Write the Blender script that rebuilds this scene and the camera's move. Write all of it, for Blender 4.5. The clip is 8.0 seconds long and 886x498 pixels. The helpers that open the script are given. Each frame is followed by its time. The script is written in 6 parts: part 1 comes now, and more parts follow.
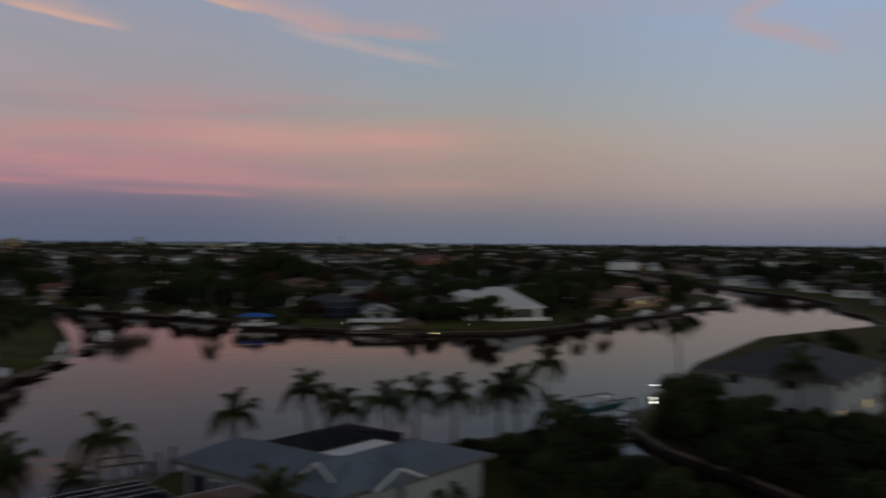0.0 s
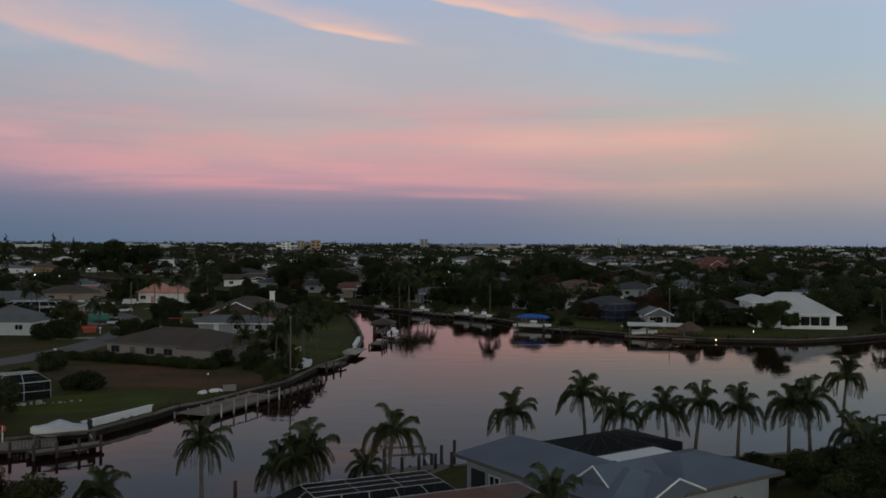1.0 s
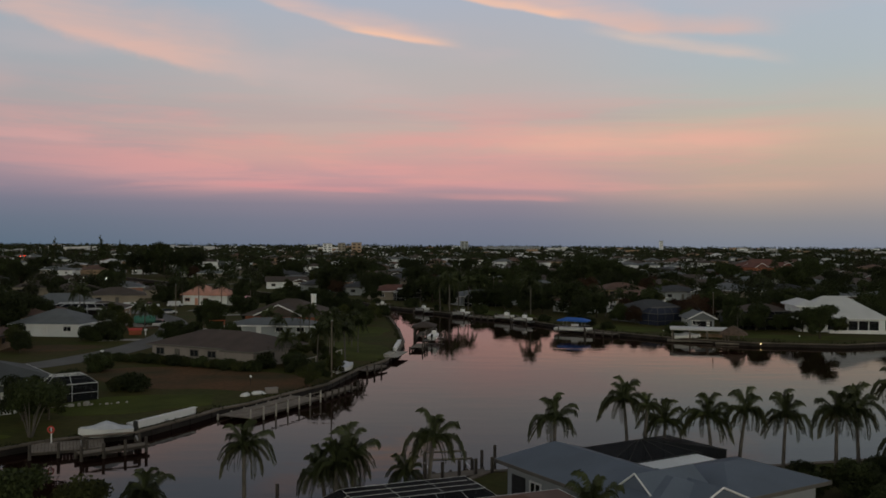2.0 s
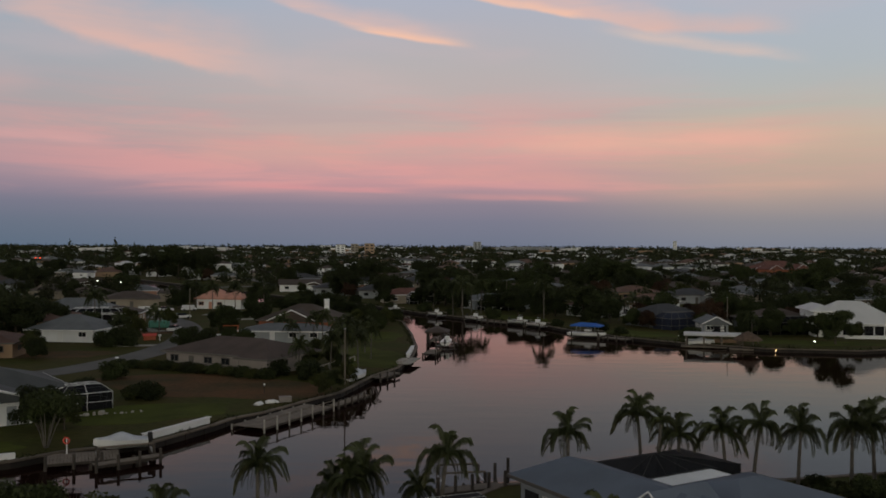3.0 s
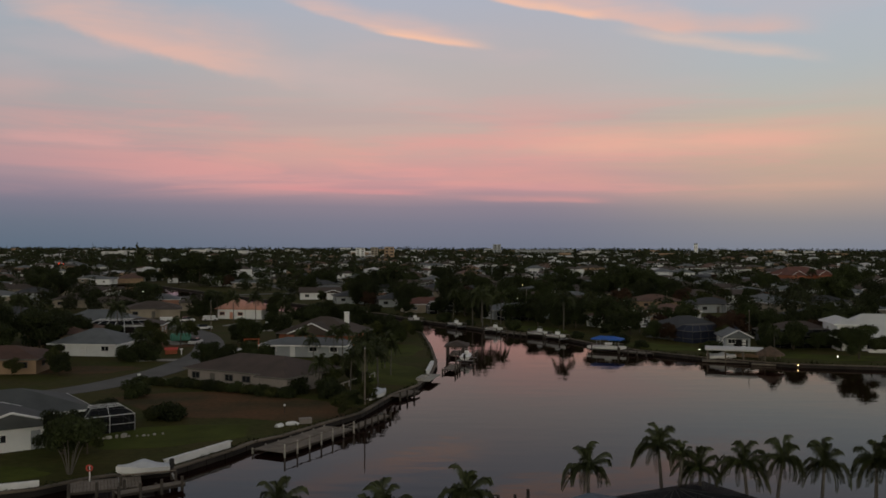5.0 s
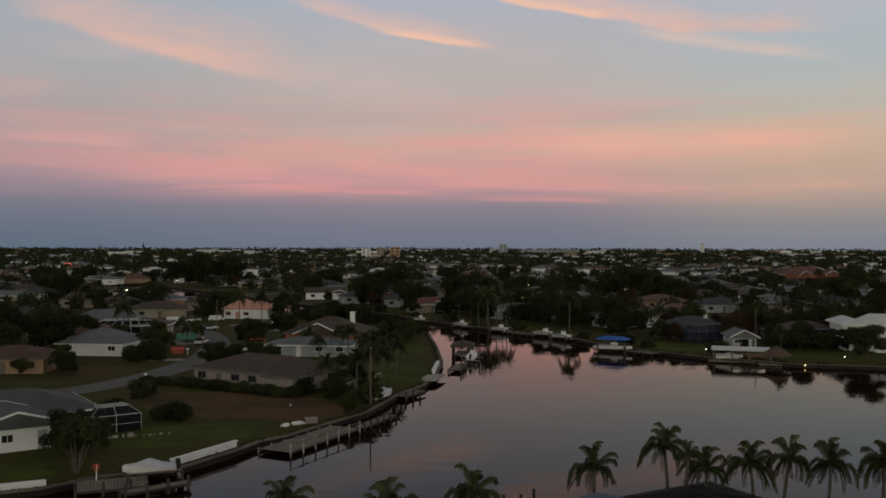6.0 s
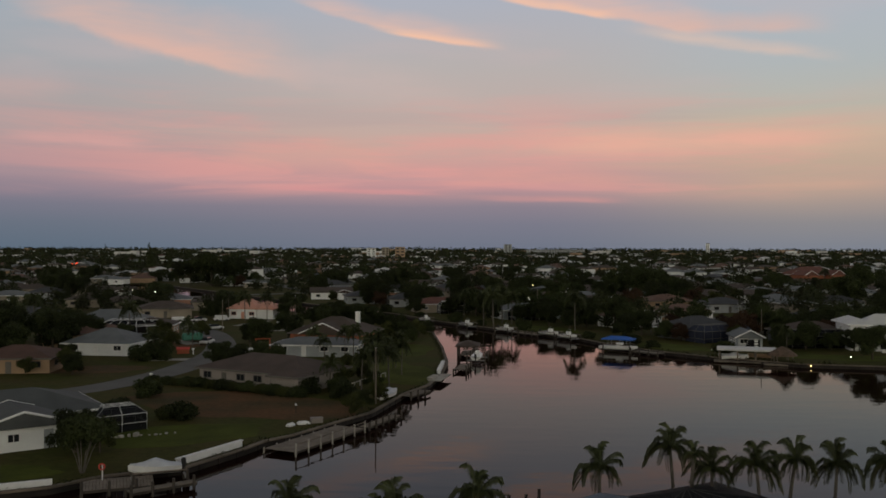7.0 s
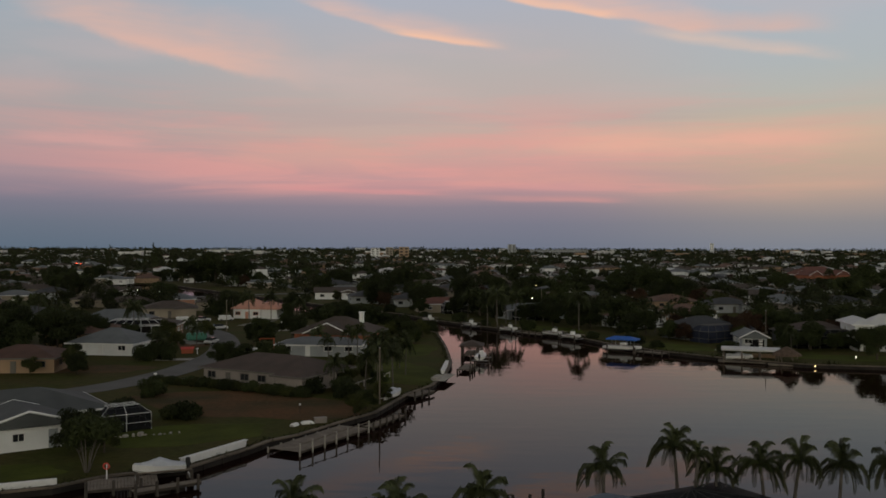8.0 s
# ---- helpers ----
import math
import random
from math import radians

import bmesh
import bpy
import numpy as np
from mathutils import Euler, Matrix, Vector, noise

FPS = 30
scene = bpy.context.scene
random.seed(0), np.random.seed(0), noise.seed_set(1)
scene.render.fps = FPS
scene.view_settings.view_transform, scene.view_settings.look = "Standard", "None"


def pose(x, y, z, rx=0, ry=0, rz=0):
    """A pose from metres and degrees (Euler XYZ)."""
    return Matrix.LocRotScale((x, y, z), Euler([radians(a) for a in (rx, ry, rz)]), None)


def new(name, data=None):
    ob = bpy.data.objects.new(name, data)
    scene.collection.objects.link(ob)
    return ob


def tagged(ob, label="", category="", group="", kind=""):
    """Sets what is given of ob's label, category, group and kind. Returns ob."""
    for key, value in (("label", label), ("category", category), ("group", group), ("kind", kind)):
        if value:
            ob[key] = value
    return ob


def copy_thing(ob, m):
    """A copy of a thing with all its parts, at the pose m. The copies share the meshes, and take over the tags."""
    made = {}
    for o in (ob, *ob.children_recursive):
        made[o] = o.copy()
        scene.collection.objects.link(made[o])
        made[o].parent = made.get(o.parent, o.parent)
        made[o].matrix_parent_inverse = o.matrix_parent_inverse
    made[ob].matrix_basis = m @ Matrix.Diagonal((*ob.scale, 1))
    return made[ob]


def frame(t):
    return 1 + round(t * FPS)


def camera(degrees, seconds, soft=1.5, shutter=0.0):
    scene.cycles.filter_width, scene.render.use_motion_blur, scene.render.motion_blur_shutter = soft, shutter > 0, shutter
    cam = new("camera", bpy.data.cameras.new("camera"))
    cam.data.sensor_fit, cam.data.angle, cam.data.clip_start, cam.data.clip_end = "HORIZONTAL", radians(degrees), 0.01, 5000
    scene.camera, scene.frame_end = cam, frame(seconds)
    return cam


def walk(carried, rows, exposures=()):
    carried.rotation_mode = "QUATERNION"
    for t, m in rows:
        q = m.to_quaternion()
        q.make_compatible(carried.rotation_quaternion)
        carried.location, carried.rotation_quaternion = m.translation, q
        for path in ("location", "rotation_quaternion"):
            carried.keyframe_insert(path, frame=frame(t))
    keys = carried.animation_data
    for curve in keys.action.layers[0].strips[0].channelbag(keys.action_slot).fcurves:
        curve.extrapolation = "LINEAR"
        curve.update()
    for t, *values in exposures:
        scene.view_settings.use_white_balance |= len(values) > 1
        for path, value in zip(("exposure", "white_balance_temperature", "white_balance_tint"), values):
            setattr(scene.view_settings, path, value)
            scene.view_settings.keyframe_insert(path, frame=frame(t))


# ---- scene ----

# ======== camera ========
cam = camera(52.66, 8.0, soft=1.65, shutter=0.5)
# seconds, height, yaw, pitch, lean
PATH = (
    (0.0, 19.95, -23.16, -0.44, -0.40), (0.1, 19.95, -19.09, -0.44, -0.40), (0.2, 19.95, -15.05, -0.45, -0.40),
    (0.3, 19.95, -11.00, -0.46, -0.40), (0.4, 19.95, -7.80, -0.46, -0.38), (0.5, 19.95, -7.03, -0.46, -0.37),
    (1.0, 20.00, -5.61, -0.43, -0.36), (1.1, 20.02, -5.46, -0.43, -0.36), (1.2, 20.11, -3.76, -0.34, -0.35),
    (2.3, 20.30, -2.97, -0.31, -0.32), (2.5, 20.42, -2.88, -0.30, -0.30), (3.0, 21.33, -2.20, -0.31, -0.26),
    (3.5, 22.97, -1.63, -0.26, -0.25), (4.0, 23.85, -1.26, -0.24, -0.22), (4.5, 23.90, -1.09, -0.21, -0.19),
    (5.8, 23.87, -0.66, -0.20, -0.15), (6.5, 23.85, -0.39, -0.20, -0.15), (7.0, 23.85, -0.25, -0.20, -0.15),
    (7.5, 23.84, -0.12, -0.20, -0.15), (8.0, 23.84, 0.0, -0.20, -0.15),
)
walk(cam, [(t, pose(0, 0, z, 90 + p, l, y)) for t, z, y, p, l in PATH],
     exposures=((0.0, -0.44, 6300, -1), (0.3, -0.34, 6250, -3), (0.5, -0.15, 6200, -5), (1.0, 0.03, 6200, -4), (1.1, 0.03, 6200, -4), (1.2, 0.03, 6800, -6), (2.5, 0.04, 7000, -2), (4.5, 0.04, 7150, 0), (6.0, 0.03, 7300, -2), (8.0, 0.02, 7300, -2)))

# ======== dusk sky ========
world = bpy.data.worlds.new("dusk_sky")
scene.world = world
world.use_nodes = True
WN, WL = world.node_tree.nodes, world.node_tree.links
WN.clear()


def wmath(op, a, b=None, c=None, clamp=False):
    n = WN.new("ShaderNodeMath")
    n.operation, n.use_clamp = op, clamp
    for i, v in enumerate((a, b, c)):
        if v is None:
            continue
        if isinstance(v, (int, float)):
            n.inputs[i].default_value = v
        else:
            WL.new(v, n.inputs[i])
    return n.outputs[0]


def wsmooth(v, a, b):
    n = WN.new("ShaderNodeMapRange")
    n.interpolation_type = "SMOOTHSTEP"
    WL.new(v, n.inputs["Value"])
    n.inputs["From Min"].default_value, n.inputs["From Max"].default_value = a, b
    return n.outputs["Result"]


def wmix(fac, a, b, mode="MIX"):
    n = WN.new("ShaderNodeMix")
    n.data_type, n.blend_type = "RGBA", mode
    if isinstance(fac, (int, float)):
        n.inputs["Factor"].default_value = fac
    else:
        WL.new(fac, n.inputs["Factor"])
    for s, v in ((n.inputs[6], a), (n.inputs[7], b)):
        if isinstance(v, tuple):
            s.default_value = (*v, 1)
        else:
            WL.new(v, s)
    return n.outputs[2]


def wramp(v, stops):
    n = WN.new("ShaderNodeValToRGB")
    WL.new(v, n.inputs[0])
    el = n.color_ramp.elements
    while len(el) < len(stops):
        el.new(0.5)
    for e, (p, col) in zip(el, stops):
        e.position, e.color = p, (*col, 1)
    return n.outputs[0]


def srgb(r, g, b):
    """Linear colour from 0..255 display values."""
    return tuple((v / 255 / 12.92) if v <= 10 else (((v / 255) + 0.055) / 1.055) ** 2.4 for v in (r, g, b))


tc = WN.new("ShaderNodeTexCoord")
sep = WN.new("ShaderNodeSeparateXYZ")
WL.new(tc.outputs["Generated"], sep.inputs[0])
SX, SY, SZ = sep.outputs
AZ = wmath("MULTIPLY", wmath("ARCTAN2", SX, SY), 57.29578)
EL = wmath("MULTIPLY", wmath("ARCSINE", SZ), 57.29578)


def wnoise(su, sv, detail=4, rough=0.55, off=0.0, dist=0.0):
    comb = WN.new("ShaderNodeCombineXYZ")
    WL.new(wmath("MULTIPLY", AZ, su), comb.inputs[0])
    WL.new(wmath("MULTIPLY", EL, sv), comb.inputs[1])
    comb.inputs[2].default_value = off
    n = WN.new("ShaderNodeTexNoise")
    WL.new(comb.outputs[0], n.inputs["Vector"])
    n.inputs["Scale"].default_value, n.inputs["Detail"].default_value = 1.0, detail
    n.inputs["Roughness"].default_value, n.inputs["Distortion"].default_value = rough, dist
    return n.outputs["Fac"]


# clear sky by height above the horizon: three sides of it, dim blue overhead
def tone(r, g, b):
    """A sky colour as the warm-balanced camera shows it, 0..255."""
    return srgb(r * 0.995, g * 0.98, b * 1.035)


def column(low):
    top = ((19.5, srgb(126, 124, 140)), (26.0, srgb(112, 110, 124)), (45.0, srgb(98, 104, 112)), (90.0, srgb(86, 96, 105)))
    return wramp(wmath("DIVIDE", wmath("MAXIMUM", ELV, 0.0), 90.0), tuple((e / 90.0, tone(*c)) for e, c in low) + tuple((e / 90.0, c) for e, c in top))


sway = wmath("MULTIPLY", wmath("SUBTRACT", wnoise(0.05, 0.22, 3, 0.5, 3.0), 0.5), 1.3)
ELV = wmath("ADD", EL, wmath("MULTIPLY", sway, wsmooth(EL, 0.8, 4.0)))
sky_left = column(((0.0, (94, 109, 127)), (1.3, (104, 114, 131)), (2.6, (121, 121, 138)), (3.4, (140, 130, 145)), (4.2, (163, 141, 151)), (5.3, (172, 148, 154)), (6.8, (177, 158, 160)), (8.5, (168, 163, 166)), (11.0, (163, 169, 177)), (15.5, (154, 172, 188))))
sky_mid = column(((0.0, (110, 117, 135)), (1.4, (121, 122, 139)), (2.5, (138, 129, 143)), (3.1, (164, 140, 149)), (3.8, (196, 150, 154)), (5.0, (203, 158, 156)), (6.6, (200, 170, 162)), (8.5, (190, 174, 170)), (11.0, (183, 177, 178)), (15.5, (172, 178, 193))))
sky_right = column(((0.0, (124, 130, 143)), (1.5, (140, 138, 143)), (2.6, (164, 150, 146)), (3.6, (188, 162, 149)), (4.8, (191, 168, 152)), (6.4, (198, 178, 158)), (8.5, (184, 183, 175)), (11.0, (175, 183, 188)), (15.5, (174, 183, 198))))
sky_far = column(((0.0, (132, 133, 146)), (1.5, (160, 152, 154)), (3.0, (192, 174, 164)), (5.5, (203, 188, 176)), (8.5, (192, 196, 196)), (15.5, (176, 196, 222))))
sky = wmix(wsmooth(AZ, -27.0, -2.0), sky_left, sky_mid)
sky = wmix(wsmooth(AZ, 5.0, 23.0), sky, sky_right)
sky = wmix(wsmooth(AZ, 25.0, 46.0), sky, sky_far)
# mottled veil in the pink bank
bank = wmath("MULTIPLY", wsmooth(ELV, 2.6, 4.2), wsmooth(ELV, 11.0, 6.0))
bank = wmath("MULTIPLY", wmath("MULTIPLY", bank, wsmooth(AZ, 34.0, 12.0)), wsmooth(AZ, -36.0, -12.0))
sky = wmix(wmath("MULTIPLY", wmath("MULTIPLY", bank, wsmooth(wnoise(0.07, 0.75, 6, 0.6, 7.0, 0.6), 0.40, 0.66)), 0.58), sky, tone(226, 160, 156))
sky = wmix(wmath("MULTIPLY", wmath("MULTIPLY", bank, wsmooth(wnoise(0.05, 0.8, 4, 0.5, 19.0, 0.4), 0.5, 0.72)), 0.30), sky, tone(168, 150, 158))
# thin high veils
high = wmath("MULTIPLY", wsmooth(EL, 8.5, 11.0), wsmooth(wnoise(0.06, 0.22, 4, 0.5, 29.0, 0.3), 0.46, 0.70))
sky = wmix(wmath("MULTIPLY", high, 0.34), sky, tone(200, 180, 182))


def streak(sky, u0, v0, u1, v1, bow, below, above, strength, col, seed, ease=0.25, rough=1.0):
    """A wisp of cloud whose lower edge runs from (u0, v0) to (u1, v1), degrees of azimuth and elevation, sharp below and feathered above."""
    slope, span = (v1 - v0) / (u1 - u0), u1 - u0
    along = wmath("DIVIDE", wmath("SUBTRACT", AZ, u0), span)
    arc = wmath("MULTIPLY", wmath("MULTIPLY", along, wmath("SUBTRACT", 1.0, along)), 4.0 * bow)
    line = wmath("ADD", wmath("ADD", wmath("MULTIPLY", wmath("SUBTRACT", AZ, u0), slope), v0), arc)
    wob = wmath("MULTIPLY", wmath("SUBTRACT", wnoise(0.22, 0.3, 4, 0.55, seed), 0.5), (below + above * 0.5) * 0.9 * rough)
    off = wmath("SUBTRACT", wmath("ADD", EL, wob), line)
    up, down = wsmooth(off, above, above * 0.12), wsmooth(off, -below, below * 0.6)
    ends = wmath("MULTIPLY", wsmooth(along, -0.02, ease), wsmooth(along, 1.02, 1.0 - ease))
    tex = wmath("ADD", 0.62, wmath("MULTIPLY", wsmooth(wnoise(0.16, 1.0, 4, 0.55, seed + 5, 0.5), 0.3, 0.7), 0.38))
    f = wmath("MULTIPLY", wmath("MULTIPLY", wmath("MULTIPLY", up, down), ends), tex)
    return wmix(wmath("MULTIPLY", f, strength), sky, col)


PINK, PEACH, ROSE = tone(217, 181, 172), tone(246, 196, 170), tone(208, 158, 158)
# high wisps, falling to the right
sky = streak(sky, -26.5, 13.9, -7.5, 9.7, -0.30, 0.40, 4.2, 0.80, PINK, 21.0, 0.26)
sky = streak(sky, -23.0, 12.9, -10.5, 10.5, -0.2, 0.25, 1.3, 0.6, tone(224, 182, 170), 23.0, 0.3)
sky = streak(sky, -15.0, 11.2, 4.0, 8.6, 0.0, 1.2, 2.4, 0.40, tone(204, 182, 180), 37.0, 0.4)
sky = streak(sky, -11.0, 15.6, 4.8, 12.2, -0.3, 0.22, 1.5, 0.72, tone(222, 186, 176), 33.0, 0.3)
sky = streak(sky, -5.0, 13.7, 4.4, 12.3, -0.12, 0.16, 0.62, 0.95, PEACH, 35.0, 0.35)
sky = streak(sky, 3.6, 15.6, 17.5, 12.8, -0.1, 0.22, 2.0, 0.85, tone(226, 186, 174), 41.0, 0.16)
sky = streak(sky, 3.4, 15.5, 11.5, 13.9, -0.05, 0.15, 0.7, 0.85, PEACH, 43.0, 0.2)
sky = streak(sky, 11.0, 13.4, 25.0, 10.75, -0.15, 0.30, 0.95, 0.80, tone(216, 192, 182), 45.0, 0.34)
sky = streak(sky, 12.0, 13.3, 24.5, 12.5, 0.1, 0.28, 1.3, 0.70, PINK, 47.0, 0.35)
sky = streak(sky, 40.4, 13.1, 47.0, 15.5, 0.0, 0.5, 1.5, 0.75, PINK, 61.0)
sky = streak(sky, 40.2, 13.1, 47.5, 10.9, 0.2, 0.5, 1.3, 0.75, PINK, 67.0)
# low bands
sky = streak(sky, 2.5, 5.9, 28.0, 6.0, 0.15, 0.8, 1.9, 0.85, tone(231, 177, 160), 53.0, 0.35, 0.6)
sky = streak(sky, -32.0, 8.6, -21.5, 9.0, 0.0, 0.9, 1.3, 0.65, tone(200, 170, 168), 57.0)
sky = streak(sky, -26.5, 6.2, -17.5, 5.9, 0.0, 0.3, 0.9, 0.75, tone(212, 164, 162), 59.0, 0.3)
sky = streak(sky, -15.0, 5.3, -1.5, 5.0, 0.3, 0.8, 1.7, 0.65, tone(218, 165, 155), 63.0, 0.35)
sky = streak(sky, -12.5, 3.7, 1.0, 3.25, -0.1, 0.12, 0.45, 0.75, tone(218, 150, 152), 65.0, 0.3, 0.7)
sky = streak(sky, -24.0, 4.1, -8.0, 3.5, 0.0, 0.3, 1.0, 0.40, ROSE, 69.0, 0.4)
sky = streak(sky, -1.0, 4.0, 15.5, 3.7, 0.1, 0.4, 1.3, 0.60, tone(218, 160, 152), 71.0, 0.35)
sky = streak(sky, 1.5, 2.95, 12.5, 2.75, 0.0, 0.14, 0.5, 0.62, tone(212, 152, 150), 73.0, 0.3, 0.7)
sky = streak(sky, 18.0, 3.5, 27.0, 3.6, 0.0, 0.3, 0.8, 0.35, tone(216, 170, 152), 75.0, 0.35)
# the afterglow behind, where the sun went down
back = wmath("MULTIPLY", wsmooth(SY, 0.05, -0.8), wsmooth(EL, 34.0, 2.0))
sky = wmix(wmath("MULTIPLY", back, 0.85), sky, (1.60, 1.46, 1.28))
bg = WN.new("ShaderNodeBackground")
WL.new(sky, bg.inputs["Color"])
bg.inputs["Strength"].default_value = 1.0
WL.new(bg.outputs[0], WN.new("ShaderNodeOutputWorld").inputs[0])

# ======== materials ========


def material(name, colour, rough=0.7, vary=0.25, scale=3.0, fine=40.0, bump=0.15, metal=0.0, tint=0.0, spec=0.5, coords="Object", second=None, island=False):
    """A surface whose colour drifts at two scales, with fine relief. tint: how far pieces differ from one another."""
    m = bpy.data.materials.new(name)
    m.use_nodes = True
    n, l = m.node_tree.nodes, m.node_tree.links
    b = n["Principled BSDF"]
    t = n.new("ShaderNodeTexCoord")
    big, small = n.new("ShaderNodeTexNoise"), n.new("ShaderNodeTexNoise")
    for tex, s, d in ((big, scale, 4), (small, fine, 3)):
        l.new(t.outputs[coords], tex.inputs["Vector"])
        tex.inputs["Scale"].default_value, tex.inputs["Detail"].default_value = s, d
    mixa = n.new("ShaderNodeMix")
    mixa.data_type = "RGBA"
    ramp = n.new("ShaderNodeMapRange")
    ramp.inputs["From Min"].default_value, ramp.inputs["From Max"].default_value = 0.35, 0.65
    l.new(big.outputs["Fac"], ramp.inputs["Value"])
    l.new(ramp.outputs[0], mixa.inputs["Factor"])
    mixa.inputs[6].default_value = (*colour, 1)
    mixa.inputs[7].default_value = (*(second or tuple(c * (1 - vary) for c in colour)), 1)
    hsv = n.new("ShaderNodeHueSaturation")
    l.new(mixa.outputs[2], hsv.inputs["Color"])
    val = n.new("ShaderNodeMapRange")
    val.inputs["To Min"].default_value, val.inputs["To Max"].default_value = 1 - vary * 0.6, 1 + vary * 0.6
    l.new(small.outputs["Fac"], val.inputs["Value"])
    out = val.outputs[0]
    if tint:
        if island:
            src = n.new("ShaderNodeNewGeometry").outputs["Random Per Island"]
        else:
            src = n.new("ShaderNodeObjectInfo").outputs["Random"]
        rnd = n.new("ShaderNodeMapRange")
        rnd.inputs["To Min"].default_value, rnd.inputs["To Max"].default_value = 1 - tint, 1 + tint
        l.new(src, rnd.inputs["Value"])
        mul = n.new("ShaderNodeMath")
        mul.operation = "MULTIPLY"
        l.new(out, mul.inputs[0])
        l.new(rnd.outputs[0], mul.inputs[1])
        out = mul.outputs[0]
    l.new(out, hsv.inputs["Value"])
    l.new(hsv.outputs[0], b.inputs["Base Color"])
    b.inputs["Roughness"].default_value, b.inputs["Metallic"].default_value = rough, metal
    b.inputs["Specular IOR Level"].default_value = spec
    if bump:
        bp = n.new("ShaderNodeBump")
        bp.inputs["Strength"].default_value, bp.inputs["Distance"].default_value = bump, 0.05
        l.new(small.outputs["Fac"], bp.inputs["Height"])
        l.new(bp.outputs[0], b.inputs["Normal"])
    return m


def glow(name, colour, strength):
    m = bpy.data.materials.new(name)
    m.use_nodes = True
    b = m.node_tree.nodes["Principled BSDF"]
    b.inputs["Base Color"].default_value = (*colour, 1)
    b.inputs["Emission Color"].default_value = (*colour, 1)
    b.inputs["Emission Strength"].default_value = strength
    return m


GRASS = material("lawn_grass", (0.048, 0.053, 0.011), 0.95, 0.7, 0.11, 1.3, 0.6, second=(0.062, 0.050, 0.016), spec=0.1)
DRY = material("dry_lot_grass", (0.118, 0.062, 0.030), 0.95, 0.8, 0.12, 1.6, 0.6, second=(0.055, 0.046, 0.022), spec=0.1)
LUSH = material("mown_grass", (0.074, 0.088, 0.014), 0.95, 0.35, 0.2, 1.8, 0.6, spec=0.1)
ASPHALT = material("asphalt", (0.120, 0.116, 0.112), 0.9, 0.25, 0.15, 6.0, 0.2)
CONCRETE = material("weathered_concrete", (0.30, 0.28, 0.25), 0.9, 0.4, 0.4, 8.0, 0.3, tint=0.15)
# near-black mottled concrete for seawall, piers and canal bed
DARKCONCRETE = material("dark_seawall_concrete", (0.026, 0.021, 0.017), 0.9, 0.6, 0.5, 6.0, 0.3)
PALESTONE = material("pale_stone", (0.42, 0.39, 0.35), 0.85, 0.3, 0.5, 6.0, 0.2)
CAP = material("pale_concrete_cap", (0.17, 0.135, 0.105), 0.85, 0.5, 0.25, 6.0, 0.2)
WHITEWALL = material("white_stucco", (0.800, 0.810, 0.820), 0.85, 0.12, 0.4, 12.0, 0.1)
BEIGE = material("beige_stucco", (0.315, 0.270, 0.217), 0.85, 0.15, 0.4, 12.0, 0.1)
GREYWALL = material("grey_stucco", (0.34, 0.36, 0.38), 0.85, 0.15, 0.4, 12.0, 0.1)
PEACHWALL = material("peach_stucco", (0.576, 0.304, 0.216), 0.85, 0.12, 0.4, 12.0, 0.1)
TANWALL = material("tan_stucco", (0.345, 0.232, 0.150), 0.85, 0.15, 0.4, 12.0, 0.1)
BRICKWALL = material("orange_painted_wall", (0.340, 0.115, 0.060), 0.85, 0.2, 0.5, 10.0, 0.2)
TRIM = material("white_painted_trim", (0.780, 0.780, 0.780), 0.6, 0.08, 1.0, 20.0, 0.05)
GREYROOF = material("grey_roof_shingle", (0.135, 0.145, 0.155), 0.8, 0.22, 0.35, 9.0, 0.35)
BLUEROOF = material("blue_grey_roof_shingle", (0.125, 0.152, 0.200), 0.8, 0.18, 0.25, 9.0, 0.35)
BROWNROOF = material("brown_roof_shingle", (0.070, 0.050, 0.041), 0.85, 0.3, 0.35, 9.0, 0.35)
REDBROWN = material("red_brown_roof_shingle", (0.087, 0.041, 0.029), 0.85, 0.3, 0.35, 9.0, 0.35)
DARKROOF = material("charcoal_roof_shingle", (0.045, 0.047, 0.055), 0.85, 0.3, 0.35, 9.0, 0.35)
SLATEROOF = material("dark_grey_roof_shingle", (0.077, 0.083, 0.086), 0.85, 0.25, 0.35, 9.0, 0.35)
PEACHROOF = material("peach_tile_roof", (0.640, 0.320, 0.240), 0.8, 0.2, 0.35, 7.0, 0.3)
MAROON = material("maroon_roof_shingle", (0.074, 0.050, 0.042), 0.85, 0.3, 0.35, 9.0, 0.35)
DARKWALL = material("dark_grey_stucco", (0.10, 0.105, 0.11), 0.85, 0.2, 0.4, 12.0, 0.1)
PALEBEIGE = material("pale_pinkish_stucco", (0.275, 0.242, 0.226), 0.85, 0.15, 0.4, 12.0, 0.1)
BRONZE = material("dark_bronze_frame", (0.12, 0.11, 0.10), 0.6, 0.2, 1.0, 12.0, 0.0)
COVER = material("pale_boat_cover", (0.50, 0.52, 0.58), 0.75, 0.15, 0.9, 6.0, 0.2)
REDROOF = material("red_tile_roof", (0.150, 0.055, 0.040), 0.8, 0.3, 0.35, 7.0, 0.4)
ORANGEROOF = material("terracotta_roof", (0.135, 0.070, 0.050), 0.8, 0.3, 0.35, 7.0, 0.4)
WHITEROOF = material("white_metal_roof", (0.560, 0.560, 0.570), 0.5, 0.1, 0.3, 8.0, 0.1)
PANROOF = material("white_pan_roof", (0.92, 0.93, 0.95), 0.35, 0.08, 0.5, 6.0, 0.0)
SCREEN = material("dark_insect_screen", (0.012, 0.013, 0.016), 0.8, 0.3, 0.6, 9.0, 0.1, spec=0.2)
